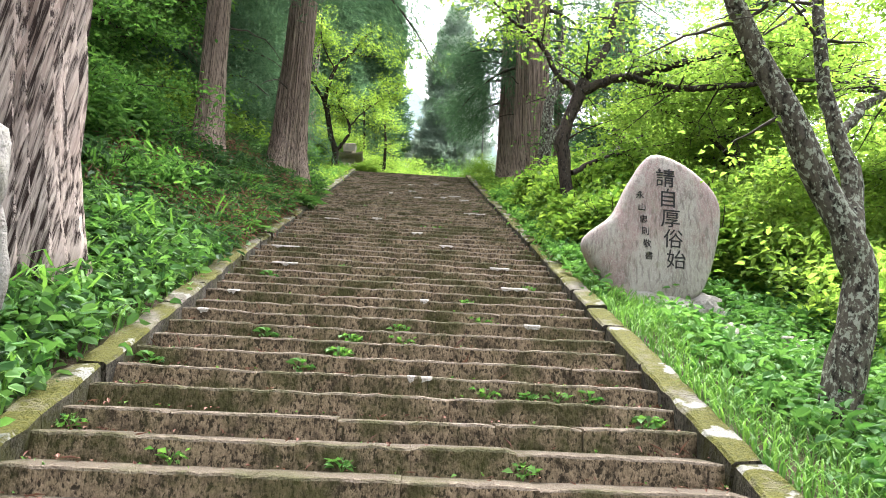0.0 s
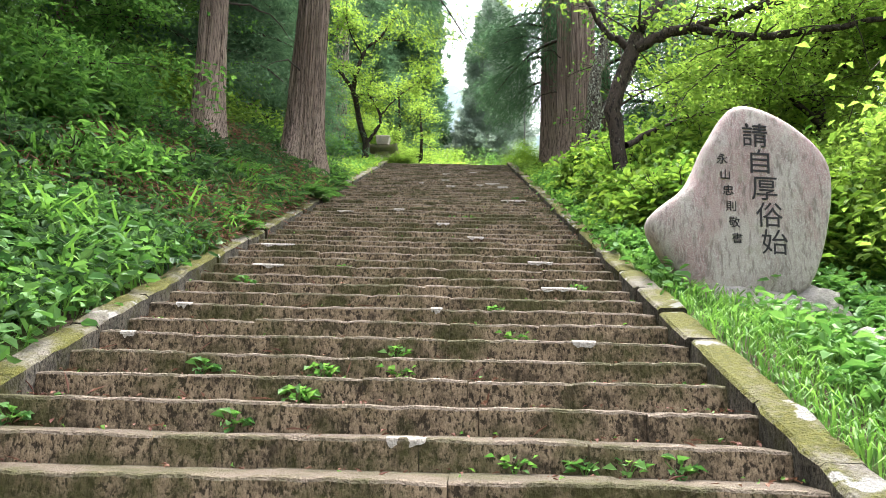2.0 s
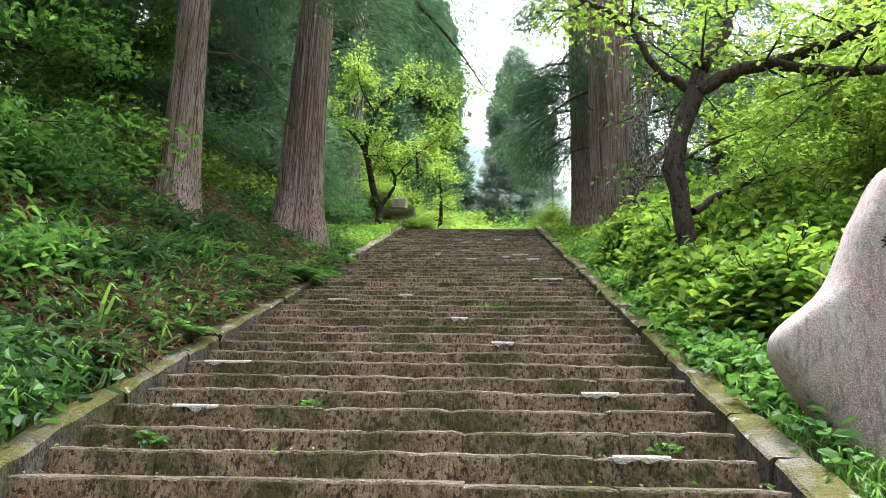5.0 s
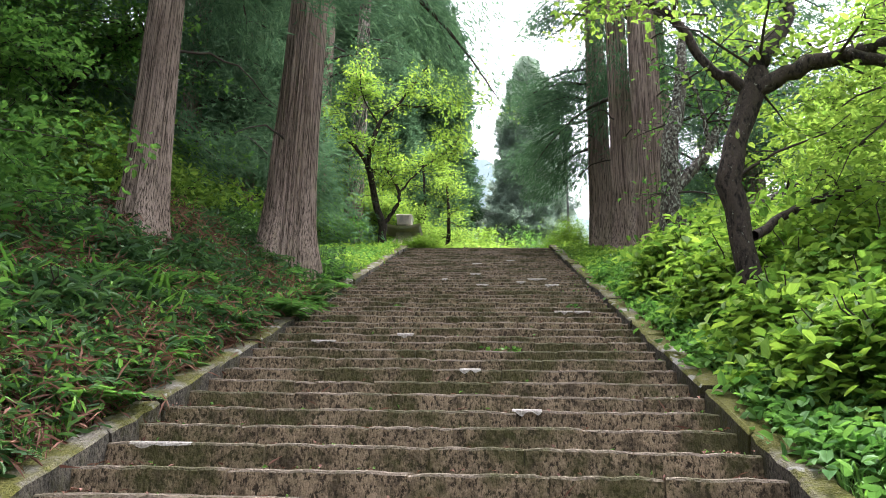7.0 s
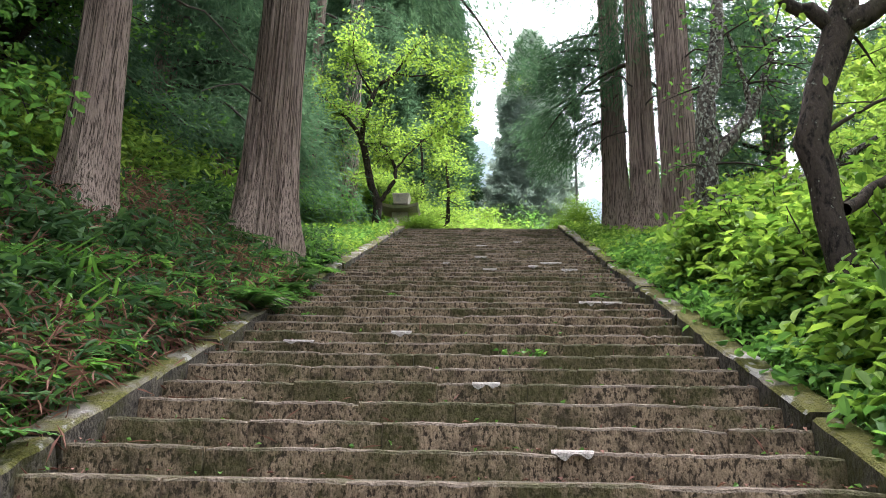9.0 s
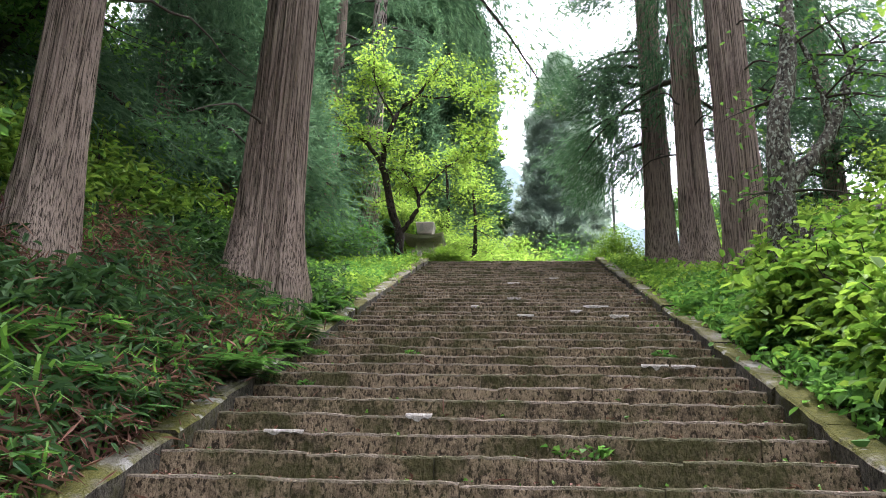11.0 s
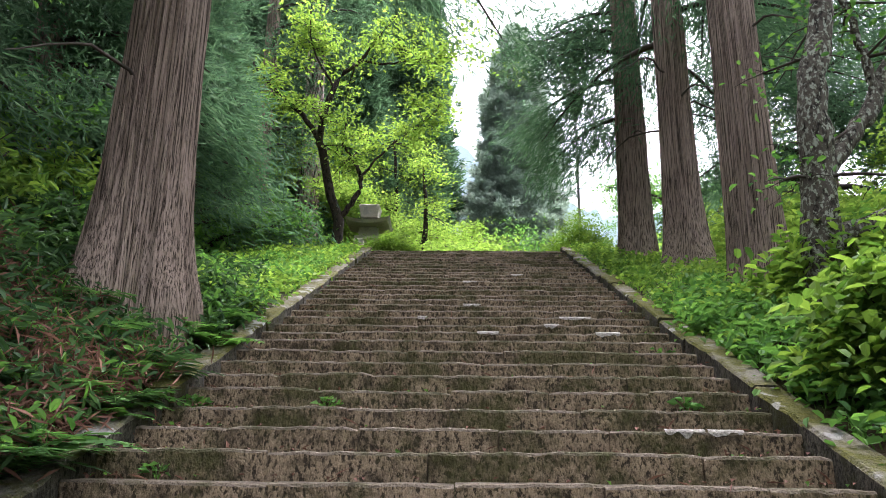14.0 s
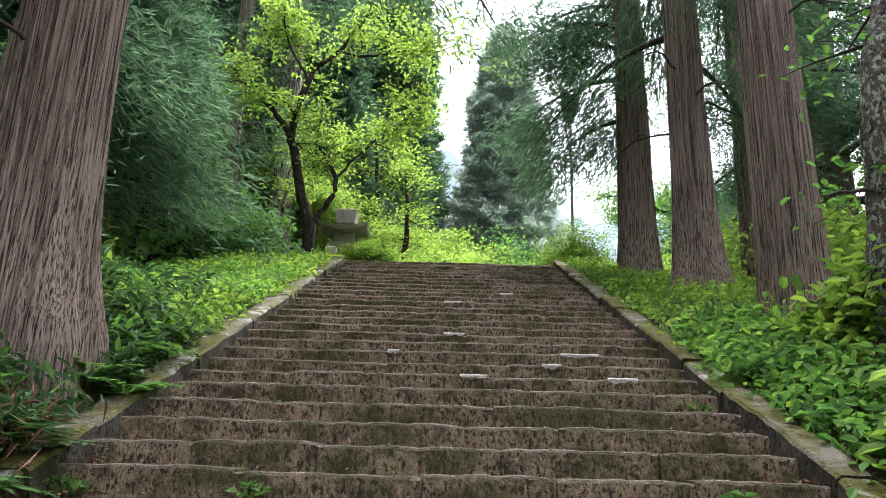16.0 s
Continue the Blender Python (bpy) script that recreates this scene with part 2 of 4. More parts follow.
def tube(paths, seg=7):
    """Vertices and quads of round limbs; a path is a list of (x, y, z, radius)."""
    vs, fs, base = [], [], 0
    for p in paths:
        p = np.asarray(p, float)
        tan = unit(np.gradient(p[:, :3], axis=0))
        ref = np.where(np.abs(tan[:, 2:3]) > 0.9, np.array((1.0, 0, 0)), np.array((0, 0, 1.0)))
        a = unit(np.cross(tan, ref))
        b = np.cross(tan, a)
        ang = np.linspace(0, 2 * np.pi, seg, endpoint=False)
        ring = p[:, None, :3] + p[:, None, 3:4] * (a[:, None] * np.cos(ang)[None, :, None] + b[:, None] * np.sin(ang)[None, :, None])
        vs.append(ring.reshape(-1, 3))
        i, j = np.meshgrid(np.arange(len(p) - 1), np.arange(seg), indexing="ij")
        q = np.stack([i * seg + j, i * seg + (j + 1) % seg, (i + 1) * seg + (j + 1) % seg, (i + 1) * seg + j], -1).reshape(-1, 4)
        fs.append(q + base)
        base += len(p) * seg
    return np.concatenate(vs), np.concatenate(fs)


def smooth_path(pts, n=24, wob=0.0, rs=None):
    """A smooth run through (x, y, z, radius) points."""
    p = np.asarray(pts, float)
    q = np.vstack([2 * p[0] - p[1], p, 2 * p[-1] - p[-2]])
    out = []
    for t in np.linspace(0, len(p) - 1 - 1e-6, n):
        i = int(t)
        u = t - i
        a, b, c, d = q[i:i + 4]
        out.append(0.5 * (2 * b + (c - a) * u + (2 * a - 5 * b + 4 * c - d) * u * u + (3 * b - a - 3 * c + d) * u ** 3))
    out = np.array(out)
    out[:, 3] = np.maximum(out[:, 3], 0.003)
    if wob:
        out[1:, :3] += rs.normal(size=(n - 1, 3)) * wob
    return out


# ---- the lie of the land ----
RISE = math.tan(radians(SLOPE))
STEP, STEPS = 0.3805, 67
LEFT, RIGHT, KERB_W = -2.03, 1.95, 0.22
TOP = STEP * STEPS
Z_TOP = TOP * RISE


def ease(a, b, v):
    t = np.clip((v - a) / (b - a), 0, 1)
    return t * t * (3 - 2 * t)


def ground(x, y):
    """Height of the ground at x, y (arrays)."""
    x, y = np.asarray(x, float), np.asarray(y, float)
    z = np.where(y < TOP, np.maximum(y, -6) * RISE, Z_TOP - 0.03 + 0.16 * np.maximum(y - 29, 0) ** 1.02)
    dl, dr = np.maximum(LEFT - KERB_W - x, 0), np.maximum(x - RIGHT - KERB_W, 0)
    k = ease(3, 11, y) * (1 - ease(17.2, 21.5, y))
    z = z + np.where(x < 0, k * (0.52 * np.minimum(dl, 2.5) + 0.3 * np.clip(dl - 2.5, 0, 30)) + 0.12 * (1 - ease(3, 11, y)) * np.minimum(dl, 30) - 0.1 * ease(18, 22, y) * np.minimum(dl, 3), 0)
    r = ease(9, 12, y) * (1 - ease(19, 26, y))
    z = z + np.where(x > 0, 0.22 * r * ease(0, 0.8, dr) - (1 - r) * 0.14 * np.minimum(dr, 3) - 0.1 * np.clip(dr - 4, 0, 20), 0)
    z = z + 0.07 * np.sin(1.7 * x + 0.6 * y) * np.sin(1.3 * y - 0.4 * x) * np.minimum(dl + dr, 1)
    inside = (x > LEFT - KERB_W + 0.1) & (x < RIGHT + KERB_W - 0.1) & (y < TOP - 0.1)
    return np.where(inside, z - 0.4, z - 0.02)


def build_ground():
    xs = np.concatenate([[-400, -200, -100, -60, -40], np.arange(-30, -8, 1.0), np.arange(-8, 8, 0.2), np.arange(8, 31, 1.0), [40, 60, 100, 200, 400]])
    ys = np.concatenate([[-200, -100, -50, -25], np.arange(-15, -3, 1.0), np.arange(-3, 30, 0.25), np.arange(30, 60, 1.5), [70, 90, 130, 200, 400]])
    X, Y = np.meshgrid(xs, ys, indexing="ij")
    Z = ground(X, Y)
    Z = np.where(Y > 60, np.minimum(Z, ground(0, 60) + 0.02 * (Y - 60)), Z)
    i, j = np.meshgrid(np.arange(len(xs) - 1), np.arange(len(ys) - 1), indexing="ij")
    n = len(ys)
    f = np.stack([i * n + j, (i + 1) * n + j, (i + 1) * n + j + 1, i * n + j + 1], -1).reshape(-1, 4)
    ob = new("ground", np_mesh("ground", np.stack([X, Y, Z], -1).reshape(-1, 3), f, SOIL, smooth=True))
    tagged(ob, "dark woodland soil with moss and leaf litter", "ground", kind="structure")


build_ground()

# far mountain beyond the landing; its haze is painted into the slope colour
HAZE = plain("haze_painted_slope", (0.3, 0.39, 0.42), 1.0)


def build_mountain():
    rs = np.random.RandomState(5)
    xs = np.linspace(-320, 320, 161)
    h = 100 + 55 * np.exp(-((xs + 20) / 60) ** 2) + 30 * np.exp(-((xs - 160) / 90) ** 2) + rs.uniform(0, 5, len(xs))
    v, f = [], []
    for r in range(7):
        u = r / 6
        v += [(x, 300 + 70 * u + rs.uniform(-4, 4), h[i] * u + 8) for i, x in enumerate(xs)]
    n = len(xs)
    f = [(r * n + i, r * n + i + 1, (r + 1) * n + i + 1, (r + 1) * n + i) for r in range(6) for i in range(n - 1)]
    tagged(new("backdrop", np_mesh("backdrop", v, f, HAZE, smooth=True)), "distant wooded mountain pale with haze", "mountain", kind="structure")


build_mountain()

# ---- trees ----


def trunk_mesh(rs, r, height, flare=0.6, ridge=0.03, lean=(0, 0), seg=72, rings=40, mat=CEDAR, twist=0.0):
    """A cedar's trunk: tapered, flared and buttressed at the foot, with fibrous ridges down the bark."""
    zs = height * np.linspace(0, 1, rings) ** 1.6 - 0.5
    ang = np.linspace(0, 2 * np.pi, seg, endpoint=False)
    A, Z = np.meshgrid(ang, zs)
    zp = np.maximum(Z, 0)
    A2 = A + twist * zp
    rad = r * (1 - 0.75 * zp / height) * (1 + flare * np.exp(-zp / (1.6 * r + 0.2)))
    root = np.exp(-zp / (1.3 * r + 0.1)) * 0.14 * flare / 0.6
    rad = rad * (1 + root * np.sin(5 * A2 + rs.uniform(0, 6)) + root * 0.7 * np.sin(3 * A2 + rs.uniform(0, 6)))
    bark = np.zeros_like(A)
    for k in range(8):
        bark += np.sin(rs.randint(11, max(44, seg // 4)) * A2 + 2.2 * np.sin(rs.uniform(0.4, 1.6) * Z + rs.uniform(0, 6)) + rs.uniform(0, 6))
    rad = rad + ridge * r * (bark / 3)
    v = np.stack([rad * np.cos(A) + lean[0] * zp, rad * np.sin(A) + lean[1] * zp, Z], -1).reshape(-1, 3)
    i, j = np.meshgrid(np.arange(rings - 1), np.arange(seg), indexing="ij")
    f = np.stack([i * seg + j, i * seg + (j + 1) % seg, (i + 1) * seg + (j + 1) % seg, (i + 1) * seg + j], -1).reshape(-1, 4)
    return np_mesh("trunk", v, f, mat, smooth=True)


def cedar_crown(rs, height, low, reach, limbs, sprays, size=0.19, mat=SPRUCE, toward=None, droop=0.6):
    """Limb paths, and a mesh of hanging needle sprays."""
    paths, pts, ways = [], [], []
    for k in range(limbs):
        z = low + (height - low) * (k / limbs) ** 1.15
        a = rs.uniform(0, 2 * np.pi) if toward is None else toward + rs.uniform(-1.5, 1.5)
        ln = reach * (1 - 0.75 * (z - low) / (height - low)) * rs.uniform(0.65, 1.1)
        u = np.linspace(0, 1, 7)
        x, y = np.cos(a) * ln * u, np.sin(a) * ln * u
        zz = z + 0.25 * ln * u - 0.55 * ln * u * u
        paths.append(np.stack([x, y, zz, 0.05 * (1 - 0.85 * u) * (0.5 + ln / 4)], -1))
        m = int(sprays * ln / reach)
        t = rs.uniform(0.18, 1, m) ** 0.8
        off = rs.normal(size=(m, 3)) * np.array((0.3, 0.3, 0.12)) * (0.35 + 0.8 * (ln / 3))
        c = np.stack([np.interp(t, u, x), np.interp(t, u, y), np.interp(t, u, zz)], -1) + off
        for q in range(16):
            pts.append(c + rs.normal(size=c.shape) * 0.17 - np.array((0, 0, 0.035 * q)))
            ways.append(np.tile((np.cos(a), np.sin(a), -droop), (m, 1)) + rs.normal(size=c.shape) * 0.55)
    return paths, leaves(rs, np.concatenate(pts), size, mat, width=0.12, up=0.3, along=np.concatenate(ways), fold=0.05)


def cedar(place, r, height, low, reach, limbs, sprays, seed, label, mat=CEDAR, flare=0.6, lean=(0, 0), ridge=0.05, toward=None, group="cedar avenue", twist=0.0, dead=4, seg=72):
    rs = np.random.RandomState(seed)
    x, y = place
    t = thing("cedar_tree", (x, y, float(ground(x, y))), label, "tree", group)
    child("trunk", trunk_mesh(rs, r, height, flare, ridge, lean, mat=mat, twist=twist, seg=seg), t)
    paths, crown = cedar_crown(rs, height * 0.98, low, reach, limbs, sprays, toward=toward)
    for p in paths[:14]:
        child("limb", np_mesh("limb", *tube([p], 6), TWIG, smooth=True), t)
    if len(paths) > 14:
        child("upper_limb_work", np_mesh("limb", *tube(paths[14:], 5), TWIG, smooth=True), t)["kind"] = "stuff"
    for k in range(dead):
        a, z, ln = rs.uniform(0, 6.3), rs.uniform(1.8, low + 1), rs.uniform(0.6, 1.8)
        p = smooth_path([(0, 0, z, 0.022), (math.cos(a) * ln * 0.5, math.sin(a) * ln * 0.5, z + 0.1, 0.015), (math.cos(a) * ln, math.sin(a) * ln, z - 0.25 * ln, 0.004)], 9, 0.02, rs)
        child("dead_branch", np_mesh("dead_branch", *tube([p], 5), TWIG, smooth=True), t)
    child("crown", crown, t)
    return t


def twigs(rs, mains, per, length, lift=0.15, flat=0.35, start=0.33):
    """Thin shoots off limb paths, as paths."""
    out = []
    for p in mains:
        for k in range(per):
            i = rs.randint(max(1, int(len(p) * start)), len(p))
            a, ln = rs.uniform(0, 6.3), length * rs.uniform(0.4, 1.1)
            d = np.array((math.cos(a), math.sin(a), lift + rs.normal() * flat))
            b = p[i]
            u = np.linspace(0, 1, 6)[:, None]
            q = b[None, :3] + d * ln * u + np.array((0, 0, -0.25 * ln)) * u ** 2 + rs.normal(size=(6, 3)) * 0.03 * ln * u
            rad = np.linspace(min(b[3] * 0.5, 0.022), 0.003, 6)[:, None]
            out.append(np.hstack([q, rad]))
    return out


def leafy(rs, paths, per, spread, size, mat, up=0.75, width=0.6, flat=0.35):
    pts = []
    for p in paths:
        t = rs.uniform(0.15, 1, per) * (len(p) - 1)
        i = np.minimum(t.astype(int), len(p) - 2)
        u = (t - i)[:, None]
        pts.append(p[i, :3] * (1 - u) + p[i + 1, :3] * u + rs.normal(size=(per, 3)) * spread * np.array((1, 1, flat)))
    return leaves(rs, np.concatenate(pts), size, mat, up=up, width=width)


def broadleaf(name, place, limb_pts, seed, label, bark, mat, shoots=14, shoot_len=1.2, sub=5, sub_len=0.5, per=16, spread=0.16, size=0.085, group="", wob=0.012, start=0.33):
    """A deciduous tree from given main limbs (in world metres about its foot), with shoots, twigs and separate leaves."""
    rs = np.random.RandomState(seed)
    t = thing(name, place, label, "tree", group)
    mains = [smooth_path(p, 22, wob, rs) for p in limb_pts]
    for k, p in enumerate(mains):
        q = p.copy()
        q[:, 3] *= 1 + 0.1 * rs.uniform(-1, 1, len(q))
        child("trunk" if k == 0 else "limb", np_mesh("limb", *tube([q], 14), bark, smooth=True), t)
    s1 = twigs(rs, mains, shoots, shoot_len, start=start)
    s2 = twigs(rs, s1, sub, sub_len)
    child("twig_work", np_mesh("twig", *tube(s1 + s2, 4), TWIG, smooth=True), t)["kind"] = "stuff"
    child("crown", leafy(rs, s1 + s2, per, spread, size, mat), t)
    return t


def bush_mesh(rs, rx, ry, rz, n, size, mat, up=0.5, width=0.6, shell=0.5, clump=40):
    """Leaves in uneven clumps through a low dome."""
    m = max(1, n // clump)
    d = unit(rs.normal(size=(m, 3)))
    d[:, 2] = np.abs(d[:, 2])
    c = d * rs.uniform(shell, 1.0, (m, 1)) * np.array((rx, ry, rz)) * rs.uniform(0.8, 1.12, (m, 1))
    p = np.repeat(c, clump, 0) + rs.normal(size=(m * clump, 3)) * np.array((rx, ry, rz)) * 0.13
    p[:, 2] = np.maximum(p[:, 2], 0.02)
    return leaves(rs, p, size, mat, up=up, width=width, name="foliage")


def bush(name, x, y, rx, ry, rz, n, size, mat, seed, label, group="", up=0.5, width=0.6, stems=6, clump=40, lift=0.0):
    rs = np.random.RandomState(seed)
    t = thing(name, (x, y, float(ground(x, y)) - 0.03 + lift), label, "shrub", group)
    ps = []
    for k in range(stems):
        a = rs.uniform(0, 6.3)
        ps.append(smooth_path([(0.05 * math.cos(a), 0.05 * math.sin(a), 0, 0.016), (rx * 0.4 * math.cos(a), ry * 0.4 * math.sin(a), rz * 0.55, 0.01), (rx * 0.75 * math.cos(a), ry * 0.75 * math.sin(a), rz * 0.85, 0.004)], 8, 0.015, rs))
    child("stem_work", np_mesh("stem", *tube(ps, 5), TWIG, smooth=True), t)["kind"] = "stuff"
    child("foliage", bush_mesh(rs, rx, ry, rz, n, size, mat, up, width, clump=clump), t)
    return t


# the old cedar beside the foot of the flight
cedar((-3.82, 6.0), 0.72, 17, 7.5, 3.5, 18, 50, 11, "huge old cedar with pale twisted fibrous bark", CEDAR_OLD, 0.32, (-0.02, 0), 0.085, twist=0.16, dead=0, seg=140)
# cedars on the bank
cedar((-4.15, 14.1), 0.27, 20, 4.3, 3.6, 34, 110, 12, "cedar with reddish brown bark on the bank", flare=0.4, lean=(-0.03, 0), dead=6, seg=120)
cedar((-2.98, 16.6), 0.37, 22, 6.2, 5.4, 46, 150, 13, "tall cedar with flared foot beside the kerb", flare=0.55, lean=(0.016, 0), dead=5, seg=300, ridge=0.055)
cedar((-4.75, 31.0), 0.38, 20, 6.5, 3.0, 24, 50, 14, "pale cedar trunk behind the hedge", CEDAR_OLD, flare=0.4)
cedar((-5.6, 29.0), 0.25, 19, 2.5, 3.0, 24, 50, 15, "slender cedar in the wood")
# the group beside the upper flight
cedar((3.22, 24.1), 0.31, 22, 3.1, 2.3, 30, 100, 16, "dark cedar in a close row of trunks", flare=0.35, toward=2.6)
cedar((3.4, 21.6), 0.28, 21, 3.6, 2.8, 24, 80, 17, "cedar with wide flared foot in a row", flare=0.6, lean=(-0.005, 0), toward=1.2, seg=120)
cedar((3.42, 18.9), 0.31, 23, 5.4, 3.6, 30, 100, 18, "thick reddish cedar trunk in a row", flare=0.22, lean=(-0.003, 0), toward=0.4, seg=150)
cedar((4.85, 23.3), 0.16, 18, 3.0, 2.4, 16, 40, 19, "thin dark cedar behind thicker trunks", flare=0.3, toward=0.5)
# dark wood behind the bank and beyond
wood = cedar((-8.0, 16.0), 0.28, 19, 1.8, 3.7, 44, 120, 20, "dark forest cedar with drooping boughs", group="forest cedars", seg=40)
rs = np.random.RandomState(3)
for x, y in ((-6.6, 20.5), (-11.5, 18.5), (-7.2, 24.5), (-10.5, 23.5), (-14.5, 22), (-8.6, 29), (-12, 29), (-6.4, 35), (-9.5, 37), (-4.6, 38), (-7.5, 43), (-17, 18), (-18, 27), (-16, 9), (-5.2, 44.5), (-15, 36),
             (9.5, 30), (13, 27), (7.6, 25.5), (16, 33),
             # unseen cedars behind and beside the start, added to cut light on the risers
             (-8, -6), (9.5, -8), (-5, -17), (5, -19), (-9.5, 2.5)):
    copy_thing(wood, pose(x, y, float(ground(x, y)), 0, 0, rs.uniform(0, 360)))


# dense conifers beyond the landing
def fir(place, height, reach, seed, label, mat, limbs=420, size=0.26, full=0.62, low=0.6):
    """A cone of layered boughs, each ending in upturned tufts of needles."""
    rs = np.random.RandomState(seed)
    x, y = place
    t = thing("fir_tree", (x, y, float(ground(x, y))), label, "tree", "dense conifers")
    child("trunk", trunk_mesh(rs, 0.32, height, 0.3, seg=30, rings=16), t)
    pts, ways, paths = [], [], []
    for k in range(limbs):
        u = (k + rs.uniform(0, 1)) / limbs
        z = low + (height - low - 0.4) * u
        ln = (reach * (1 - u) ** full + 0.12) * rs.uniform(0.68, 1.1)
        a = k * 2.39996 + rs.uniform(-0.3, 0.3)
        q = np.linspace(0, 1, 6)
        rise = lambda v: z + 0.34 * ln * v * v - 0.22 * ln * v
        paths.append(np.stack([np.cos(a) * ln * q, np.sin(a) * ln * q, rise(q), 0.035 * (1 - 0.9 * q)], -1))
        m = int(3 + 5 * ln)
        v = np.sqrt(rs.uniform(0.12, 1, m))
        side = rs.normal(size=m) * 0.28 * ln * v
        c = np.stack([np.cos(a) * ln * v - np.sin(a) * side, np.sin(a) * ln * v + np.cos(a) * side, rise(v) + rs.normal(size=m) * 0.06], -1)
        c = np.repeat(c, 34, 0)
        n = len(c)
        pts.append(c + rs.normal(size=(n, 3)) * (0.12, 0.12, 0.09))
        ways.append(np.tile((np.cos(a) * 0.8, np.sin(a) * 0.8, 0.35), (n, 1)) + rs.normal(size=(n, 3)) * 0.55)
    child("limb_work", np_mesh("limb", *tube(paths, 4), TWIG), t)["kind"] = "stuff"
    child("crown", leaves(rs, np.concatenate(pts), size, mat, width=0.24, up=0.3, along=np.concatenate(ways), fold=0.05), t)
    return t


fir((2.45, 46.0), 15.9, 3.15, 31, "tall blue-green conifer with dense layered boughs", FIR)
pillar = fir((-3.1, 40.0), 19.0, 2.4, 32, "dense dark green conifer behind the slim maple", SPRUCE, 380, 0.28, 0.45)
for x, y, turn in ((-5.0, 35.5, 70), (-2.6, 46.5, 200), (-7.0, 32.0, 130)):
    copy_thing(pillar, pose(x, y, float(ground(x, y)), 0, 0, turn))
fir((-5.9, 22.4), 13.0, 2.0, 33, "cedar with low dense boughs above the bank", SPRUCE, 300, 0.15, 0.4, 2.6)

# dark leaning maple on the verge
mx, my = 2.93, 12.4
mz = float(ground(mx, my))
broadleaf("maple_tree", (mx, my, mz), [
    [(0, 0, -0.2, 0.15), (-0.03, 0, 0.35, 0.125), (-0.15, 0, 1.25, 0.12), (-0.16, 0, 1.75, 0.12), (0.16, 0, 2.65, 0.125), (0.35, 0.1, 3.1, 0.1), (0.75, 0.3, 3.7, 0.085), (1.0, 0.6, 4.8, 0.05)],
    [(0.12, 0, 2.55, 0.1), (0.6, -0.1, 2.8, 0.085), (1.4, -0.3, 2.95, 0.075), (2.6, -0.6, 3.25, 0.055), (4.0, -1.0, 3.4, 0.03)],
    [(0.95, -0.18, 2.88, 0.07), (1.5, -0.5, 2.6, 0.06), (2.1, -0.8, 2.45, 0.055), (3.4, -1.2, 2.5, 0.04), (4.6, -1.6, 2.4, 0.02)],
    [(0.1, 0, 2.6, 0.07), (-0.3, 0.1, 3.0, 0.05), (-0.6, 0.1, 3.6, 0.045), (-1.2, 0.3, 4.2, 0.03), (-1.8, 0.3, 4.8, 0.015)],
    [(0.0, 0, 1.0, 0.05), (0.5, 0.3, 1.35, 0.042), (1.2, 0.8, 1.7, 0.035), (2.0, 1.1, 1.6, 0.022), (2.8, 1.4, 1.2, 0.015)],
], 41, "dark-barked maple leaning over the verge, bright leaves", DARKBARK, MAPLE, 12, 1.3, 5, 0.55, 15, 0.15, 0.085)

# lichened tree beside the standing stone
bx, by = 3.35, 5.0
bz = float(ground(bx, by))
broadleaf("cherry_tree", (bx, by, bz), [
    [(0, 0, -0.2, 0.2), (0.02, 0, 0.2, 0.155), (0.24, 0, 1.0, 0.135), (0.22, 0, 1.35, 0.13), (-0.1, 0, 2.15, 0.11), (-0.62, 0, 3.3, 0.085), (-1.0, -0.2, 4.4, 0.05), (-1.2, -0.3, 5.4, 0.03)],
    [(0.22, 0, 1.3, 0.09), (0.36, 0.2, 2.0, 0.08), (0.24, 0.3, 2.9, 0.065), (0.3, 0.4, 3.9, 0.05), (0.5, 0.5, 5.2, 0.03)],
    [(0.28, 0.25, 2.4, 0.05), (0.8, 0.5, 2.9, 0.04), (1.6, 0.9, 3.3, 0.02)],
], 42, "leaning cherry tree with lichen-crusted bark", MOSSBARK, MAPLE, 9, 0.9, 4, 0.5, 8, 0.15, 0.07, start=0.62)

# mossy crooked tree behind the row of cedars
qx, qy = 3.2, 16.9
qz = float(ground(qx, qy))
broadleaf("crooked_tree", (qx, qy, qz), [
    [(0, 0, -0.3, 0.25), (0.02, 0, 0.5, 0.19), (0.08, 0, 1.5, 0.165), (0.14, 0, 2.4, 0.14), (0.4, 0.1, 3.4, 0.11), (0.55, 0.3, 4.8, 0.06)],
    [(0.0, 0, 0.75, 0.12), (0.5, 0.1, 0.95, 0.11), (1.1, 0.2, 1.2, 0.095), (1.9, 0.4, 1.5, 0.07), (2.9, 0.6, 2.2, 0.03)],
    [(0.06, 0, 1.4, 0.1), (0.5, 0.1, 1.9, 0.09), (0.95, 0.2, 2.6, 0.07), (1.35, 0.3, 3.6, 0.04)],
    [(0.8, 0.15, 2.35, 0.045), (0.75, 0.2, 3.0, 0.04), (0.55, 0.2, 3.8, 0.025)],
], 43, "crooked tree with lichened mossy bark and low limbs", MOSSBARK, MID, 7, 1.0, 3, 0.5, 6, 0.2, 0.09)

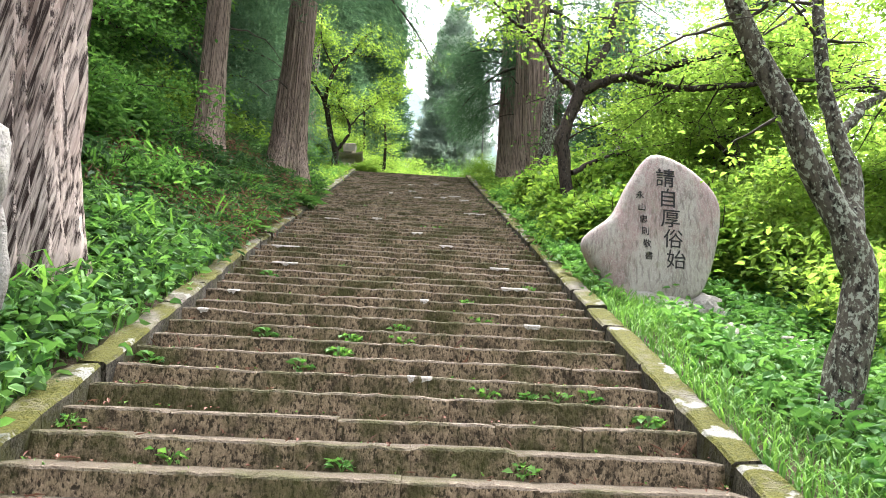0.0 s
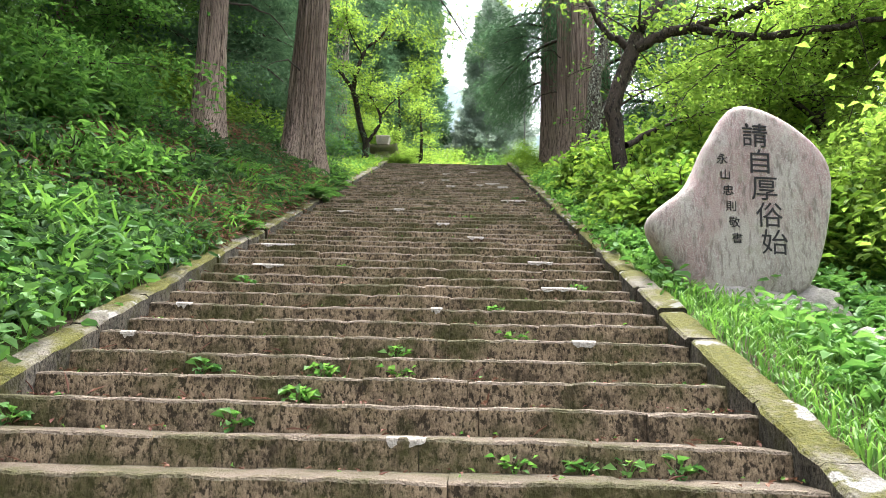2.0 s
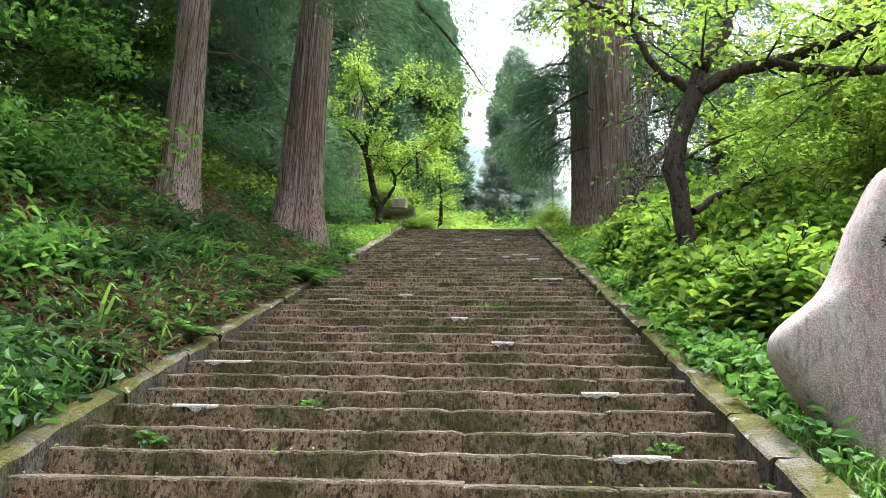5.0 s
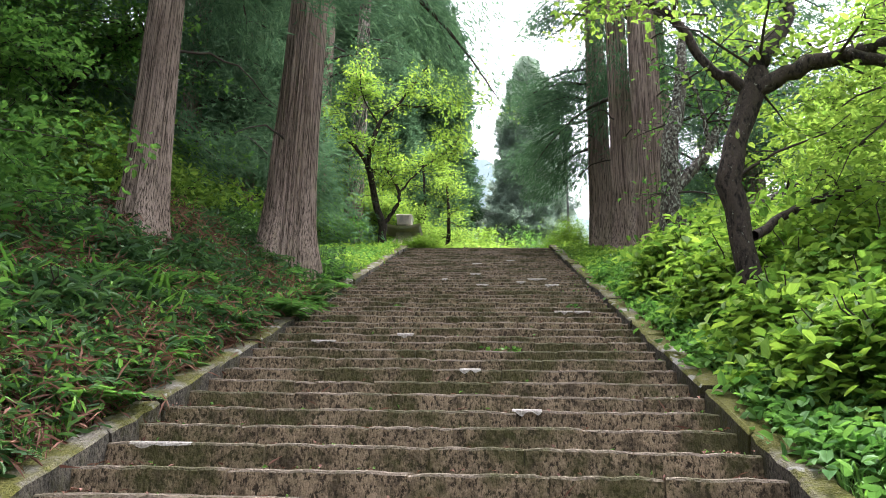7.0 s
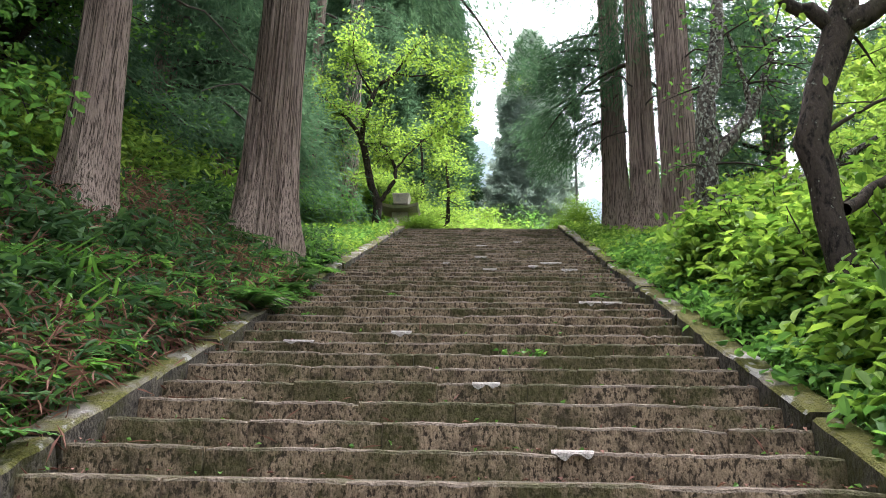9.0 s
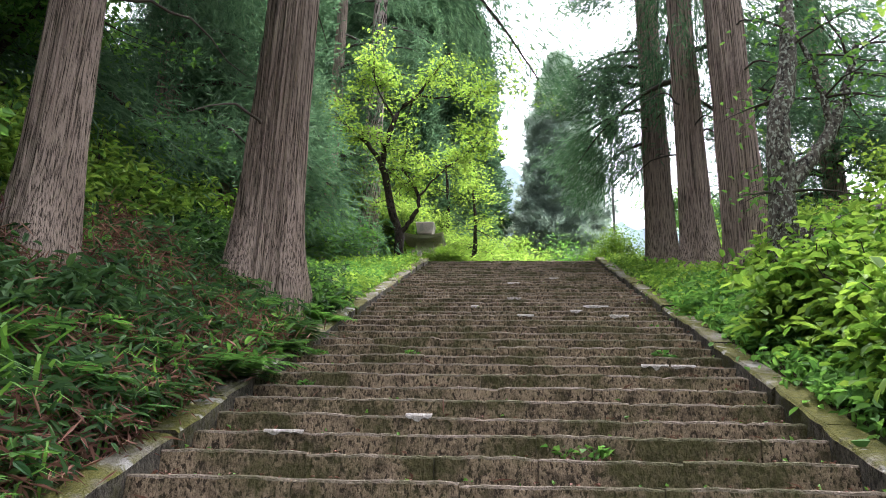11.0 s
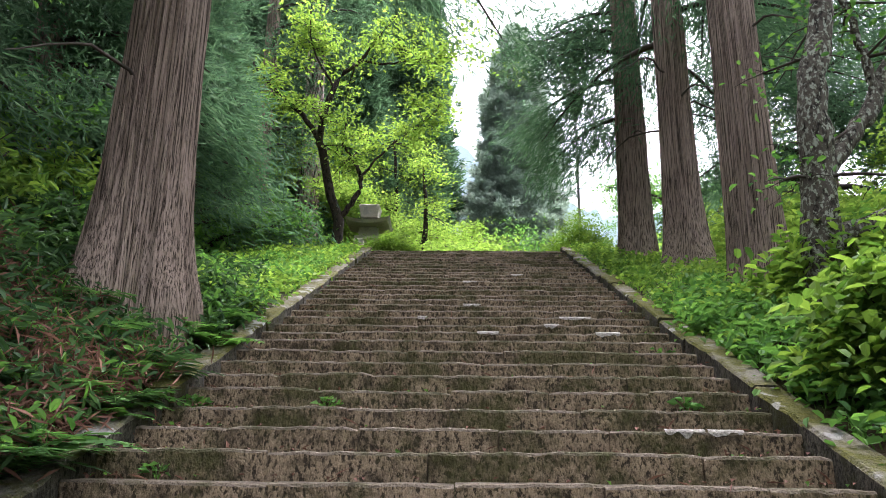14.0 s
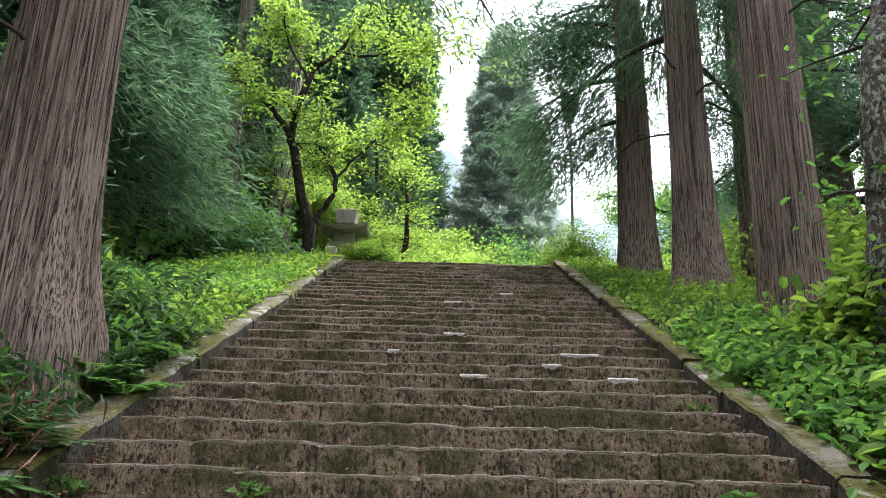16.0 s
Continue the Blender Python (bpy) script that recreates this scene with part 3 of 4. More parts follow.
# small maple at the head of the flight
fx, fy = -2.84, 25.9
broadleaf("maple_tree", (fx, fy, Z_TOP - 0.05), [
    [(0, 0, -0.1, 0.14), (-0.03, 0, 0.8, 0.115), (-0.3, 0, 1.7, 0.1), (-0.46, 0, 2.5, 0.09), (-0.56, 0, 2.85, 0.085), (-0.24, 0, 4.2, 0.065), (0.36, 0.1, 4.95, 0.045), (1.15, 0.1, 6.15, 0.02)],
    [(-0.54, 0, 2.75, 0.065), (-1.0, 0, 3.4, 0.055), (-1.55, 0, 3.9, 0.04), (-2.05, 0.1, 4.5, 0.03), (-2.6, 0.2, 5.3, 0.012)],
    [(-0.04, 0, 0.85, 0.07), (0.25, 0, 1.25, 0.06), (0.45, 0, 1.65, 0.05), (0.3, 0.1, 2.2, 0.04), (-0.03, 0.15, 2.7, 0.025), (-0.2, 0.2, 3.3, 0.012)],
    [(0.3, 0.05, 4.8, 0.03), (1.0, -0.1, 4.62, 0.024), (1.7, -0.3, 4.65, 0.018), (2.4, -0.4, 4.6, 0.012), (3.2, -0.4, 4.9, 0.006)],
    [(0.4, 0.1, 1.9, 0.03), (1.0, 0.3, 2.7, 0.022), (1.7, 0.4, 3.3, 0.016), (2.3, 0.4, 3.9, 0.008)],
    [(-0.3, 0, 4.1, 0.03), (-0.8, -0.2, 5.0, 0.02), (-0.9, -0.3, 6.0, 0.01)],
], 44, "slim dark-stemmed maple with yellow-green leaves by the hedge", DARKBARK, MAPLE, 14, 1.15, 5, 0.5, 15, 0.16, 0.095, start=0.42)

# leafy trees that fill the background
def spreading(seed, h, label, mat, size, per=18, shoots=18, reach=2.6):
    r = np.random.RandomState(seed)
    limbs = [[(0, 0, -0.3, 0.14), (0.1, 0.05, h * 0.35, 0.11), (-0.1, 0.1, h * 0.7, 0.07), (0.1, 0, h, 0.03)]]
    for k in range(8):
        a, z = k * 2.4 + r.uniform(-0.4, 0.4), h * r.uniform(0.2, 0.85)
        q = reach * r.uniform(0.7, 1.1)
        limbs.append([(0, 0.05, z, 0.06), (math.cos(a) * q * 0.5, math.sin(a) * q * 0.5, z + 0.5, 0.04), (math.cos(a) * q, math.sin(a) * q, z + 0.55, 0.015)])
    return broadleaf("broadleaf_tree", (0, 0, 0), limbs, seed, label, DARKBARK, mat, shoots, 1.4, 5, 0.6, per, 0.2, size, "background trees")


def put(t, spots, seed):
    r = np.random.RandomState(seed)
    for k, (x, y, dz, s) in enumerate(spots):
        m = pose(x, y, float(ground(x, y)) + dz, 0, 0, r.uniform(0, 360))
        if k == 0:
            t.matrix_basis = m
        else:
            copy_thing(t, m)


put(spreading(51, 6.5, "bright yellow-green leafy tree in layered tiers", MAPLE, 0.09, 30),
    [(-1.3, 31.6, -2.4, 1), (-2.6, 34.5, -0.6, 1), (-4.9, 33.0, 0.0, 1), (6.8, 14.0, -0.2, 1), (8.6, 18.0, 0, 1), (8.2, 9.6, -0.8, 1), (10.5, 12.5, -0.5, 1), (9.5, 22.5, 0, 1), (13.5, 17, 0, 1), (12.5, 7.5, 0, 1), (7.4, 29, -1, 1)], 1)
put(spreading(52, 5.2, "mid-green leafy tree under the cedars", MID, 0.09, 26),
    [(-7.0, 11.0, -2.6, 1), (-6.9, 16.2, -2.6, 1), (-6.4, 26.5, -1, 1), (-7.5, 9.0, -0.6, 1), (-9.0, 14, -0.5, 1), (11.5, 26, 0, 1), (15, 12, 0, 1), (7.4, 36, 0, 1), (10.2, 39, 0, 1), (-10, 6.5, 0, 1)], 2)

# ---- undergrowth ----
for k, (x, y, a, b, h, n, sz, mt, lb, nm) in enumerate((
    (2.65, 27.2, 0.92, 0.75, 1.32, 16000, 0.055, HEDGE, "clipped round yellow-green bush on the landing", "clipped_bush"),
    (-3.1, 26.4, 0.65, 0.4, 0.55, 7500, 0.05, HEDGE, "low clipped hedge behind the slim maple", "hedge"),
    (-1.75, 26.3, 0.75, 0.36, 0.6, 9500, 0.05, HEDGE, "low clipped hedge before the stone lantern", "hedge"),
    (0.3, 30.0, 1.7, 0.8, 0.85, 6000, 0.09, MAPLE, "low pale green shrub beyond the landing", "shrub"),
    (1.5, 31.5, 2.0, 0.9, 1.2, 6000, 0.09, MAPLE, "low pale green shrub beyond the landing", "shrub"),
    (-0.9, 32.5, 1.6, 0.9, 1.0, 6500, 0.09, MAPLE, "low pale green shrub beyond the landing", "shrub"),
    (3.2, 31.0, 2.0, 1.0, 1.7, 5200, 0.09, MAPLE, "low pale green shrub beyond the landing", "shrub"),
    (2.0, 34.5, 2.6, 1.2, 2.6, 6000, 0.1, MID, "green shrub before the tall conifer", "shrub"),
    (6.4, 31.5, 2.2, 1.2, 2.4, 6000, 0.1, MAPLE, "pale green shrub beside the lamp pole", "shrub"),
    (4.6, 29.5, 2.0, 1.0, 1.5, 4600, 0.09, BRIGHT, "low bright shrub beside the lamp pole", "shrub"),
)):
    bush(nm, x, y, a, b, h, n, sz, mt, 60 + k, lb, up=0.6)

rs = np.random.RandomState(71)
# broad-leaved shrubs beside the upper right kerb
for k in range(44):
    y = 9.6 + 8.2 * k / 43 + rs.uniform(-0.3, 0.3)
    x = 2.85 + rs.uniform(0, 1) ** 1.5 * 2.8 + (0.35 if y > 15.5 else 0)
    if abs(x - 2.93) < 0.4 and abs(y - 12.4) < 0.5:
        x += 0.6
    tall = rs.uniform(0.5, 0.8) + 0.34 * min(x - 2.6, 1.8) + (0.1 if 12.5 < y < 16 else 0)
    bush("leafy_shrub", x, y, rs.uniform(0.6, 0.85), rs.uniform(0.6, 0.85), tall, 1900, 0.125, BRIGHT, 100 + k,
         "bright broad-leaved shrub on the verge", "verge shrubs", 0.85, 0.62, clump=11)
# thicket on the bank: low dark shrubs by the cedars' feet, tall feathery ones behind
for k in range(96):
    y, d = rs.uniform(5.5, 22.0), rs.uniform(0.9, 5.2)
    x = LEFT - KERB_W - d
    if math.hypot(x + 4.15, y - 14.1) < 0.7 or math.hypot(x + 2.98, y - 16.6) < 1.0 or math.hypot(x + 3.82, y - 6.0) < 1.4:
        continue
    if d < 2.4:
        if 6.5 < y < 18.5:
            bush("thicket_shrub", x, y, rs.uniform(0.45, 0.75), rs.uniform(0.45, 0.75), rs.uniform(0.3, 0.5) + (0.2 if y < 10 else 0), 900, 0.12, DIM if y > 10 or k % 3 else MID, 150 + k,
                 "low dark glossy shrub at the cedars' feet", "bank thicket", 0.6, 0.42, clump=12)
    elif abs(x + 0.3 * y) > 0.7 or y > 14:
        bush("thicket_shrub", x, y, rs.uniform(0.7, 1.1), rs.uniform(0.7, 1.1), rs.uniform(0.8, 1.2) + 0.16 * (d - 2.4), 1900, 0.12, BRIGHT if y > 13.5 and d < 4.2 else MID, 150 + k,
             "feathery green shrub in the bank thicket", "bank thicket", 0.6, 0.42, clump=14)


def scatter(name, rs, n, xr, yr, lift, size, mat, label, up=0.6, width=0.6, per=5, spread=0.12, droop=0.0, keep=None, patch=0.0):
    """Small plants strewn over the ground: one sheet of separate leaves."""
    x, y = rs.uniform(*xr, n), rs.uniform(*yr, n)
    if patch:
        ok = np.sin(x * 2.1 + 1.3 * np.sin(y * 1.7)) * np.sin(y * 1.9 + 0.7 * np.sin(x * 2.9)) > patch
        x, y = x[ok], y[ok]
    if keep is not None:
        ok = keep(x, y)
        x, y = x[ok], y[ok]
    n = len(x)
    hgt = rs.uniform(0.25, 1, n) * lift
    c = np.repeat(np.stack([x, y, ground(x, y) + 0.02 + hgt], -1), per, 0)
    p = c + rs.normal(size=c.shape) * np.array((spread, spread, spread * 0.4))
    return tagged(new(name, leaves(rs, p, size, mat, name, up=up, width=width, droop=droop)), label, "plants", kind="stuff")


def blades(name, rs, n, xr, yr, length, mat, label, keep=None, wide=0.03):
    """Grass: bent blades of three pieces."""
    x, y = rs.uniform(*xr, n), rs.uniform(*yr, n)
    if keep is not None:
        ok = keep(x, y)
        x, y = x[ok], y[ok]
    n = len(x)
    a, ln = rs.uniform(0, 6.3, n), length * rs.uniform(0.5, 1.2, n)
    d, s = np.stack([np.cos(a), np.sin(a), 0 * a], -1), np.stack([-np.sin(a), np.cos(a), 0 * a], -1) * wide / 2
    b = np.stack([x, y, ground(x, y)], -1)
    L = ln[:, None]
    up = np.array((0, 0, 1.0))
    m1, m2, tip = b + up * L * 0.55 + d * L * 0.15, b + up * L * 0.75 + d * L * 0.45, b + up * L * 0.6 + d * L * 0.85
    v = np.stack([b - s, b + s, m1 - s, m1 + s, m2 - s * 0.7, m2 + s * 0.7, tip - s * 0.1, tip + s * 0.1], 1)
    f = np.array([[0, 1, 3, 2], [2, 3, 5, 4], [4, 5, 7, 6]])
    f = (np.arange(n)[:, None, None] * 8 + f[None]).reshape(-1, 4)
    return tagged(new(name, np_mesh(name, v.reshape(-1, 3), f, mat)), label, "grass", kind="stuff")


def off_trees(x, y):
    ok = np.ones(len(x), bool)
    for tx, ty, r in ((-3.82, 6.0, 0.9), (-4.15, 14.1, 0.35), (-2.98, 16.6, 0.6), (3.4, 21.6, 0.4), (3.42, 18.9, 0.45), (3.22, 24.1, 0.4)):
        ok &= np.hypot(x - tx, y - ty) > r
    return ok


LX, RX = LEFT - KERB_W, RIGHT + KERB_W
scatter("dark_kerb_herbs", rs, 1300, (LX - 2.2, LX - 0.1), (0.5, 9.0), 0.26, 0.1, DIM, "dark green herbs beside the kerb", 0.5, 0.6, 6, 0.12, keep=off_trees)
scatter("broad_leaf_herbs", rs, 800, (LX - 1.3, LX - 0.05), (0.5, 8.5), 0.3, 0.11, BROAD, "pale broad-leaved herbs along the kerb", 0.55, 0.7, 5, 0.13, keep=off_trees)
scatter("bank_herbs", rs, 5600, (LX - 4.5, LX), (6.0, 23.5), 0.3, 0.085, MID, "mixed green herbs on the bank", 0.6, 0.45, 6, 0.1, keep=lambda x, y: off_trees(x, y) & ~((y > 11.0) & (y < 16.8) & (x > LX - 2.4) & (np.sin(9 * x) * np.sin(7 * y) < 0.55)), patch=-0.25)
scatter("dark_bank_herbs", rs, 3600, (LX - 5.5, LX - 0.3), (5.0, 20.0), 0.3, 0.13, DIM, "dark glossy herbs and fern on the bank", 0.55, 0.3, 7, 0.1, keep=off_trees)
scatter("dead_fronds", rs, 2800, (LX - 2.6, LX - 0.1), (8.5, 17.0), 0.26, 0.15, DEAD, "fallen red-brown cedar fronds", 0.7, 0.1, 12, 0.12, keep=off_trees, patch=0.2)
scatter("bright_herbs", rs, 2600, (LX - 3.2, LX), (17.6, 26.0), 0.17, 0.08, BRIGHT, "bright herbs along the upper kerb", 0.7, 0.6, 7, 0.12, keep=off_trees)
scatter("verge_herbs", rs, 3600, (RX + 0.05, RX + 4.5), (1.0, 11.0), 0.22, 0.1, BROAD, "green herbs on the verge", 0.75, 0.65, 6, 0.11, keep=lambda x, y: ((x > RX + 0.5) | (y > 7.5)) & ~((np.abs(x - 3.05) < 0.75) & (np.abs(y - 7.8) < 0.45)))
scatter("upper_verge_herbs", rs, 2000, (RX, RX + 3.5), (16.5, 26.5), 0.18, 0.08, BRIGHT, "bright herbs under the cedars", 0.7, 0.6, 6, 0.1, keep=off_trees)
scatter("far_herbs", rs, 5200, (-9, 12), (26.8, 46), 0.35, 0.16, MAPLE, "pale green plants beyond the landing", 0.7, 0.6, 5, 0.2, keep=lambda x, y: ((np.abs(x) > 1.8) | (y > 29)) & ((y > 28.5) | ((np.abs(x - 2.6) > 1.3) & (np.abs(x + 2.4) > 1.8))))
scatter("wood_floor_plants", rs, 17000, (4.6, 20), (3, 30), 1.2, 0.125, MAPLE, "bright low plants in the open wood", 0.7, 0.5, 9, 0.22)
scatter("deep_wood_plants", rs, 7000, (-20, -5.5), (2, 32), 0.8, 0.18, MID, "low plants under the forest", 0.6, 0.5, 6, 0.25)
scatter("kerbside_ferns", rs, 1300, (LX - 1.5, LX), (8.0, 18.0), 0.28, 0.12, DIM, "dark ferns and herbs overhanging the kerb", 0.6, 0.28, 8, 0.1, droop=0.3, keep=off_trees)
scatter("kerbside_fronds", rs, 2400, (LX - 2.4, LX), (9.0, 16.0), 0.2, 0.15, DEAD, "dry red-brown fronds by the kerb", 0.6, 0.1, 12, 0.1, droop=0.3, keep=off_trees, patch=0.0)
scatter("kerbside_herbs", rs, 1000, (RX, RX + 0.7), (9.5, 19.0), 0.2, 0.09, MID, "green herbs below the verge shrubs", 0.65, 0.6, 6, 0.1, keep=off_trees)
blades("verge_grass", rs, 9000, (RX, RX + 1.6), (1.0, 11.5), 0.2, GRASS, "fresh grass along the kerb", None, 0.012)
blades("upper_grass", rs, 1800, (RX, RX + 1.0), (11.5, 25.5), 0.2, GRASS, "grass tufts along the upper kerb", None, 0.012)
blades("bank_grass", rs, 4500, (LX - 2.2, LX), (3.0, 16.5), 0.36, GRASS, "arching grass on the bank", off_trees, 0.018)
blades("bank_sedge", rs, 1300, (LX - 1.9, LX - 0.3), (5.0, 12.5), 0.6, GRASS, "long arching sedge leaves on the bank", lambda x, y: off_trees(x, y) & (np.sin(2.3 * x + y) * np.sin(1.9 * y) > 0.15), 0.032)


def frond_mesh(rs, length, pairs, mat):
    """One arched fern frond: a midrib with leaflets in two rows, narrowing to the tip."""
    u = np.linspace(0, 1, 12)
    rib = np.stack([length * (0.35 * u + 0.5 * u * u), 0 * u, length * (0.85 * u - 0.62 * u * u), 0.005 * (1 - 0.8 * u) + 0.001], -1)
    rv, rf = tube([rib], 4)
    v, f = [rv], [rf]
    base = len(rv)
    for k in range(pairs):
        t = 0.18 + 0.8 * k / (pairs - 1)
        p = np.array([np.interp(t, u, rib[:, i]) for i in range(3)])
        w = length * 0.3 * math.sin(math.pi * (0.12 + 0.86 * t)) ** 0.8 * rs.uniform(0.85, 1.1)
        for sd in (-1, 1):
            d = np.array((0.35, sd, -0.12 + rs.normal() * 0.08)) * w
            q = np.array((w * 0.16 + 0.006, 0, 0))
            v.append(np.array([p - q * 0.4, p + d * 0.5 - q + (0, 0, 0.02 * w), p + d, p + d * 0.5 + q]))
            f.append(np.array([[0, 1, 2, 3]]) + base)
            base += 4
    return np_mesh("frond", np.concatenate(v), np.concatenate(f), mat)


FRONDS = [frond_mesh(rs, ln, 15, mt) for ln, mt in ((0.5, MID), (0.62, BROAD), (0.55, DIM), (0.42, MID))]


def fern(x, y, k):
    t = thing("fern", (x, y, float(ground(x, y))), "green fern with arching fronds on the bank", "fern", "bank ferns")
    for j in range(7):
        ob = child("frond", FRONDS[(k + j % 2) % 4], t)
        sc = rs.uniform(0.75, 1.15)
        ob.matrix_basis = pose(0, 0, 0, 0, rs.uniform(-14, 10), j * 51 + rs.uniform(-15, 15)) @ Matrix.Diagonal((sc, sc, sc, 1))
    return t


for k in range(70):
    y, d = (rs.uniform(8.5, 18.5), 0.12 + rs.uniform(0, 1) ** 1.4 * 2.2) if k < 54 else (rs.uniform(3.5, 8.5), rs.uniform(0.5, 1.2))
    if off_trees(np.array([LX - d]), np.array([y]))[0]:
        fern(LX - d, y, k)
for k in range(12):
    fern(LX + rs.uniform(-0.2, 0.12), rs.uniform(13.6, 17.2), k)
for k in range(10):
    fern(rs.uniform(3.7, 5.2), rs.uniform(5.6, 8.8), k)

# ---- the standing stone with its inscription ----


def boulder(name, rs, outline, thick, mat, rows=26, bulge=0.5, lump=0.02):
    """A slab of natural stone: a rounded outline in x and z, bulged in y, with uneven faces."""
    o = np.asarray(outline, float)
    n = 64
    seg = np.linspace(0, len(o), n, endpoint=False)
    pts = []
    for s in seg:
        i, u = int(s), s - int(s)
        a, b, c, d = (o[(i + k) % len(o)] for k in (-1, 0, 1, 2))
        pts.append(0.5 * (2 * b + (c - a) * u + (2 * a - 5 * b + 4 * c - d) * u * u + (3 * b - a - 3 * c + d) * u ** 3))
    ring = np.array(pts)
    mid = ring.mean(0)
    v, f = [], []
    for r in range(rows):
        ph = math.pi * (r + 0.5) / rows - math.pi / 2
        k = abs(math.cos(ph)) ** (0.32 if math.sin(ph) < 0 else 0.5)
        yy = thick / 2 * math.copysign(abs(math.sin(ph)) ** bulge, math.sin(ph))
        for q in ring:
            p = mid + (q - mid) * k
            nz = noise.noise(Vector((p[0] * 2.2, yy * 2.2, p[1] * 2.2))) * lump * 2 + noise.noise(Vector((p[0] * 7, yy * 7, p[1] * 7))) * lump * 0.5
            v.append((p[0] + nz * 0.6, yy + nz * (0.3 if abs(k) < 0.9 else 1), p[1] + nz * 0.6))
    for r in range(rows - 1):
        f += [(r * n + i, r * n + (i + 1) % n, (r + 1) * n + (i + 1) % n, (r + 1) * n + i) for i in range(n)]
    bm = bmesh.new()
    vs = [bm.verts.new(p) for p in v]
    for q in f:
        bm.faces.new([vs[i] for i in q])
    bm.faces.new([vs[i] for i in reversed(range(n))])
    bm.faces.new([vs[(rows - 1) * n + i] for i in range(n)])
    for fc in bm.faces:
        fc.smooth = True
    bmesh.ops.recalc_face_normals(bm, faces=bm.faces)
    me = bpy.data.meshes.new(name)
    bm.to_mesh(me)
    bm.free()
    me.materials.append(mat)
    return me


def letters(text, size, mat, thick):
    cu = bpy.data.curves.new("inscription", "FONT")
    cu.body, cu.size, cu.extrude, cu.align_x, cu.align_y = text, size, thick, "CENTER", "CENTER"
    ob = bpy.data.objects.new("inscription", cu)
    scene.collection.objects.link(ob)
    me = bpy.data.meshes.new_from_object(ob.evaluated_get(bpy.context.evaluated_depsgraph_get()))
    bpy.data.objects.remove(ob)
    me.materials.clear()
    me.materials.append(mat)
    return me


MON_Y = 8.25
stone = thing("standing_stone", (3.01, MON_Y, 3.08), "tall granite boulder with black carved inscription", "monument")
rs = np.random.RandomState(81)
# inset the measured plan a little, as the slab's edge is rounded
child("slab", boulder("slab", rs, [(-0.86, 0.7), (-0.62, 0.22), (-0.36, -0.02), (0.02, -0.06), (0.5, 0.05), (0.74, 0.5), (0.84, 1.25), (0.5, 1.68), (0.02, 1.86), (-0.26, 1.52), (-0.5, 1.06)], 0.42, STELE, lump=0.018), stone)
for k, ch in enumerate("請自厚俗始"):
    ob = child("character", letters(ch, 0.25, INK, 0.012), stone)
    ob.matrix_basis = pose(0.12 + 0.03 * k, -0.203, 1.5 - 0.253 * k, 90, 2, 0)
for k, ch in enumerate("永山忠則敬書"):
    ob = child("small_character", letters(ch, 0.105, INK, 0.01), stone)
    ob.matrix_basis = pose(-0.19 + 0.02 * k, -0.203, 1.28 - 0.15 * k, 90, 2, 0)


def rock(x, y, z, rx, ry, rz, seed, label, mat=ROCK, turn=0.0):
    rs = np.random.RandomState(seed)
    bm = bmesh.new()
    bmesh.ops.create_icosphere(bm, subdivisions=4, radius=1)
    o = rs.uniform(0, 50, 3)
    for q in bm.verts:
        s = Vector(q.co * 1.3) + Vector(o)
        q.co = Vector((q.co.x * rx, q.co.y * ry, q.co.z * rz)) * (1 + 0.45 * noise.noise(s) + 0.12 * noise.noise(s * 3.1) + 0.04 * noise.noise(s * 9))
    for fc in bm.faces:
        fc.smooth = True
    me = bpy.data.meshes.new("rock")
    bm.to_mesh(me)
    bm.free()
    me.materials.append(mat)
    ob = tagged(new("rock", me), label, "rock")
    ob.matrix_basis = pose(x, y, z, 0, 0, turn)
    return ob


rock(2.98, 8.2, 2.98, 0.5, 0.34, 0.2, 1, "low footing rock under the standing stone")
rock(3.55, 8.2, 2.96, 0.32, 0.3, 0.24, 2, "footing rock beside the standing stone")
rock(3.45, 6.9, float(ground(3.45, 6.9)) + 0.06, 0.2, 0.16, 0.16, 3, "grey rock half hidden in the verge")
rock(4.1, 7.0, float(ground(4.1, 7.0)) + 0.06, 0.28, 0.2, 0.17, 4, "grey rock half hidden in the verge")
rock(-2.72, 3.5, float(ground(-2.72, 3.5)) + 0.1, 0.33, 0.3, 0.3, 5, "pale grey rock at the kerb")
rock(-2.85, 3.8, 2.65, 0.5, 0.22, 0.75, 6, "tall lichened rock leaning by the old cedar")
rock(-3.0, 14.9, float(ground(-3.0, 14.9)), 0.25, 0.2, 0.13, 7, "dark stone set into the bank")


# ---- stone lantern, post, lamp pole ----
def prism(bm, rings, n=4, turn=45.0):
    """A stack of n-sided rings (half-width, z), closed at both ends."""
    prev = None
    for w, z in rings:
        cur = [bm.verts.new((w * math.cos(radians(turn) + 2 * math.pi * i / n), w * math.sin(radians(turn) + 2 * math.pi * i / n), z)) for i in range(n)]
        if prev:
            for i in range(n):
                bm.faces.new((prev[i], prev[(i + 1) % n], cur[(i + 1) % n], cur[i]))
        else:
            bm.faces.new(list(reversed(cur)))
        prev = cur
    bm.faces.new(prev)


def part(name, bm, material, parent, label=""):
    me = bpy.data.meshes.new(name)
    bm.to_mesh(me)
    bm.free()
    me.materials.append(material)
    return child(name, me, parent, label)


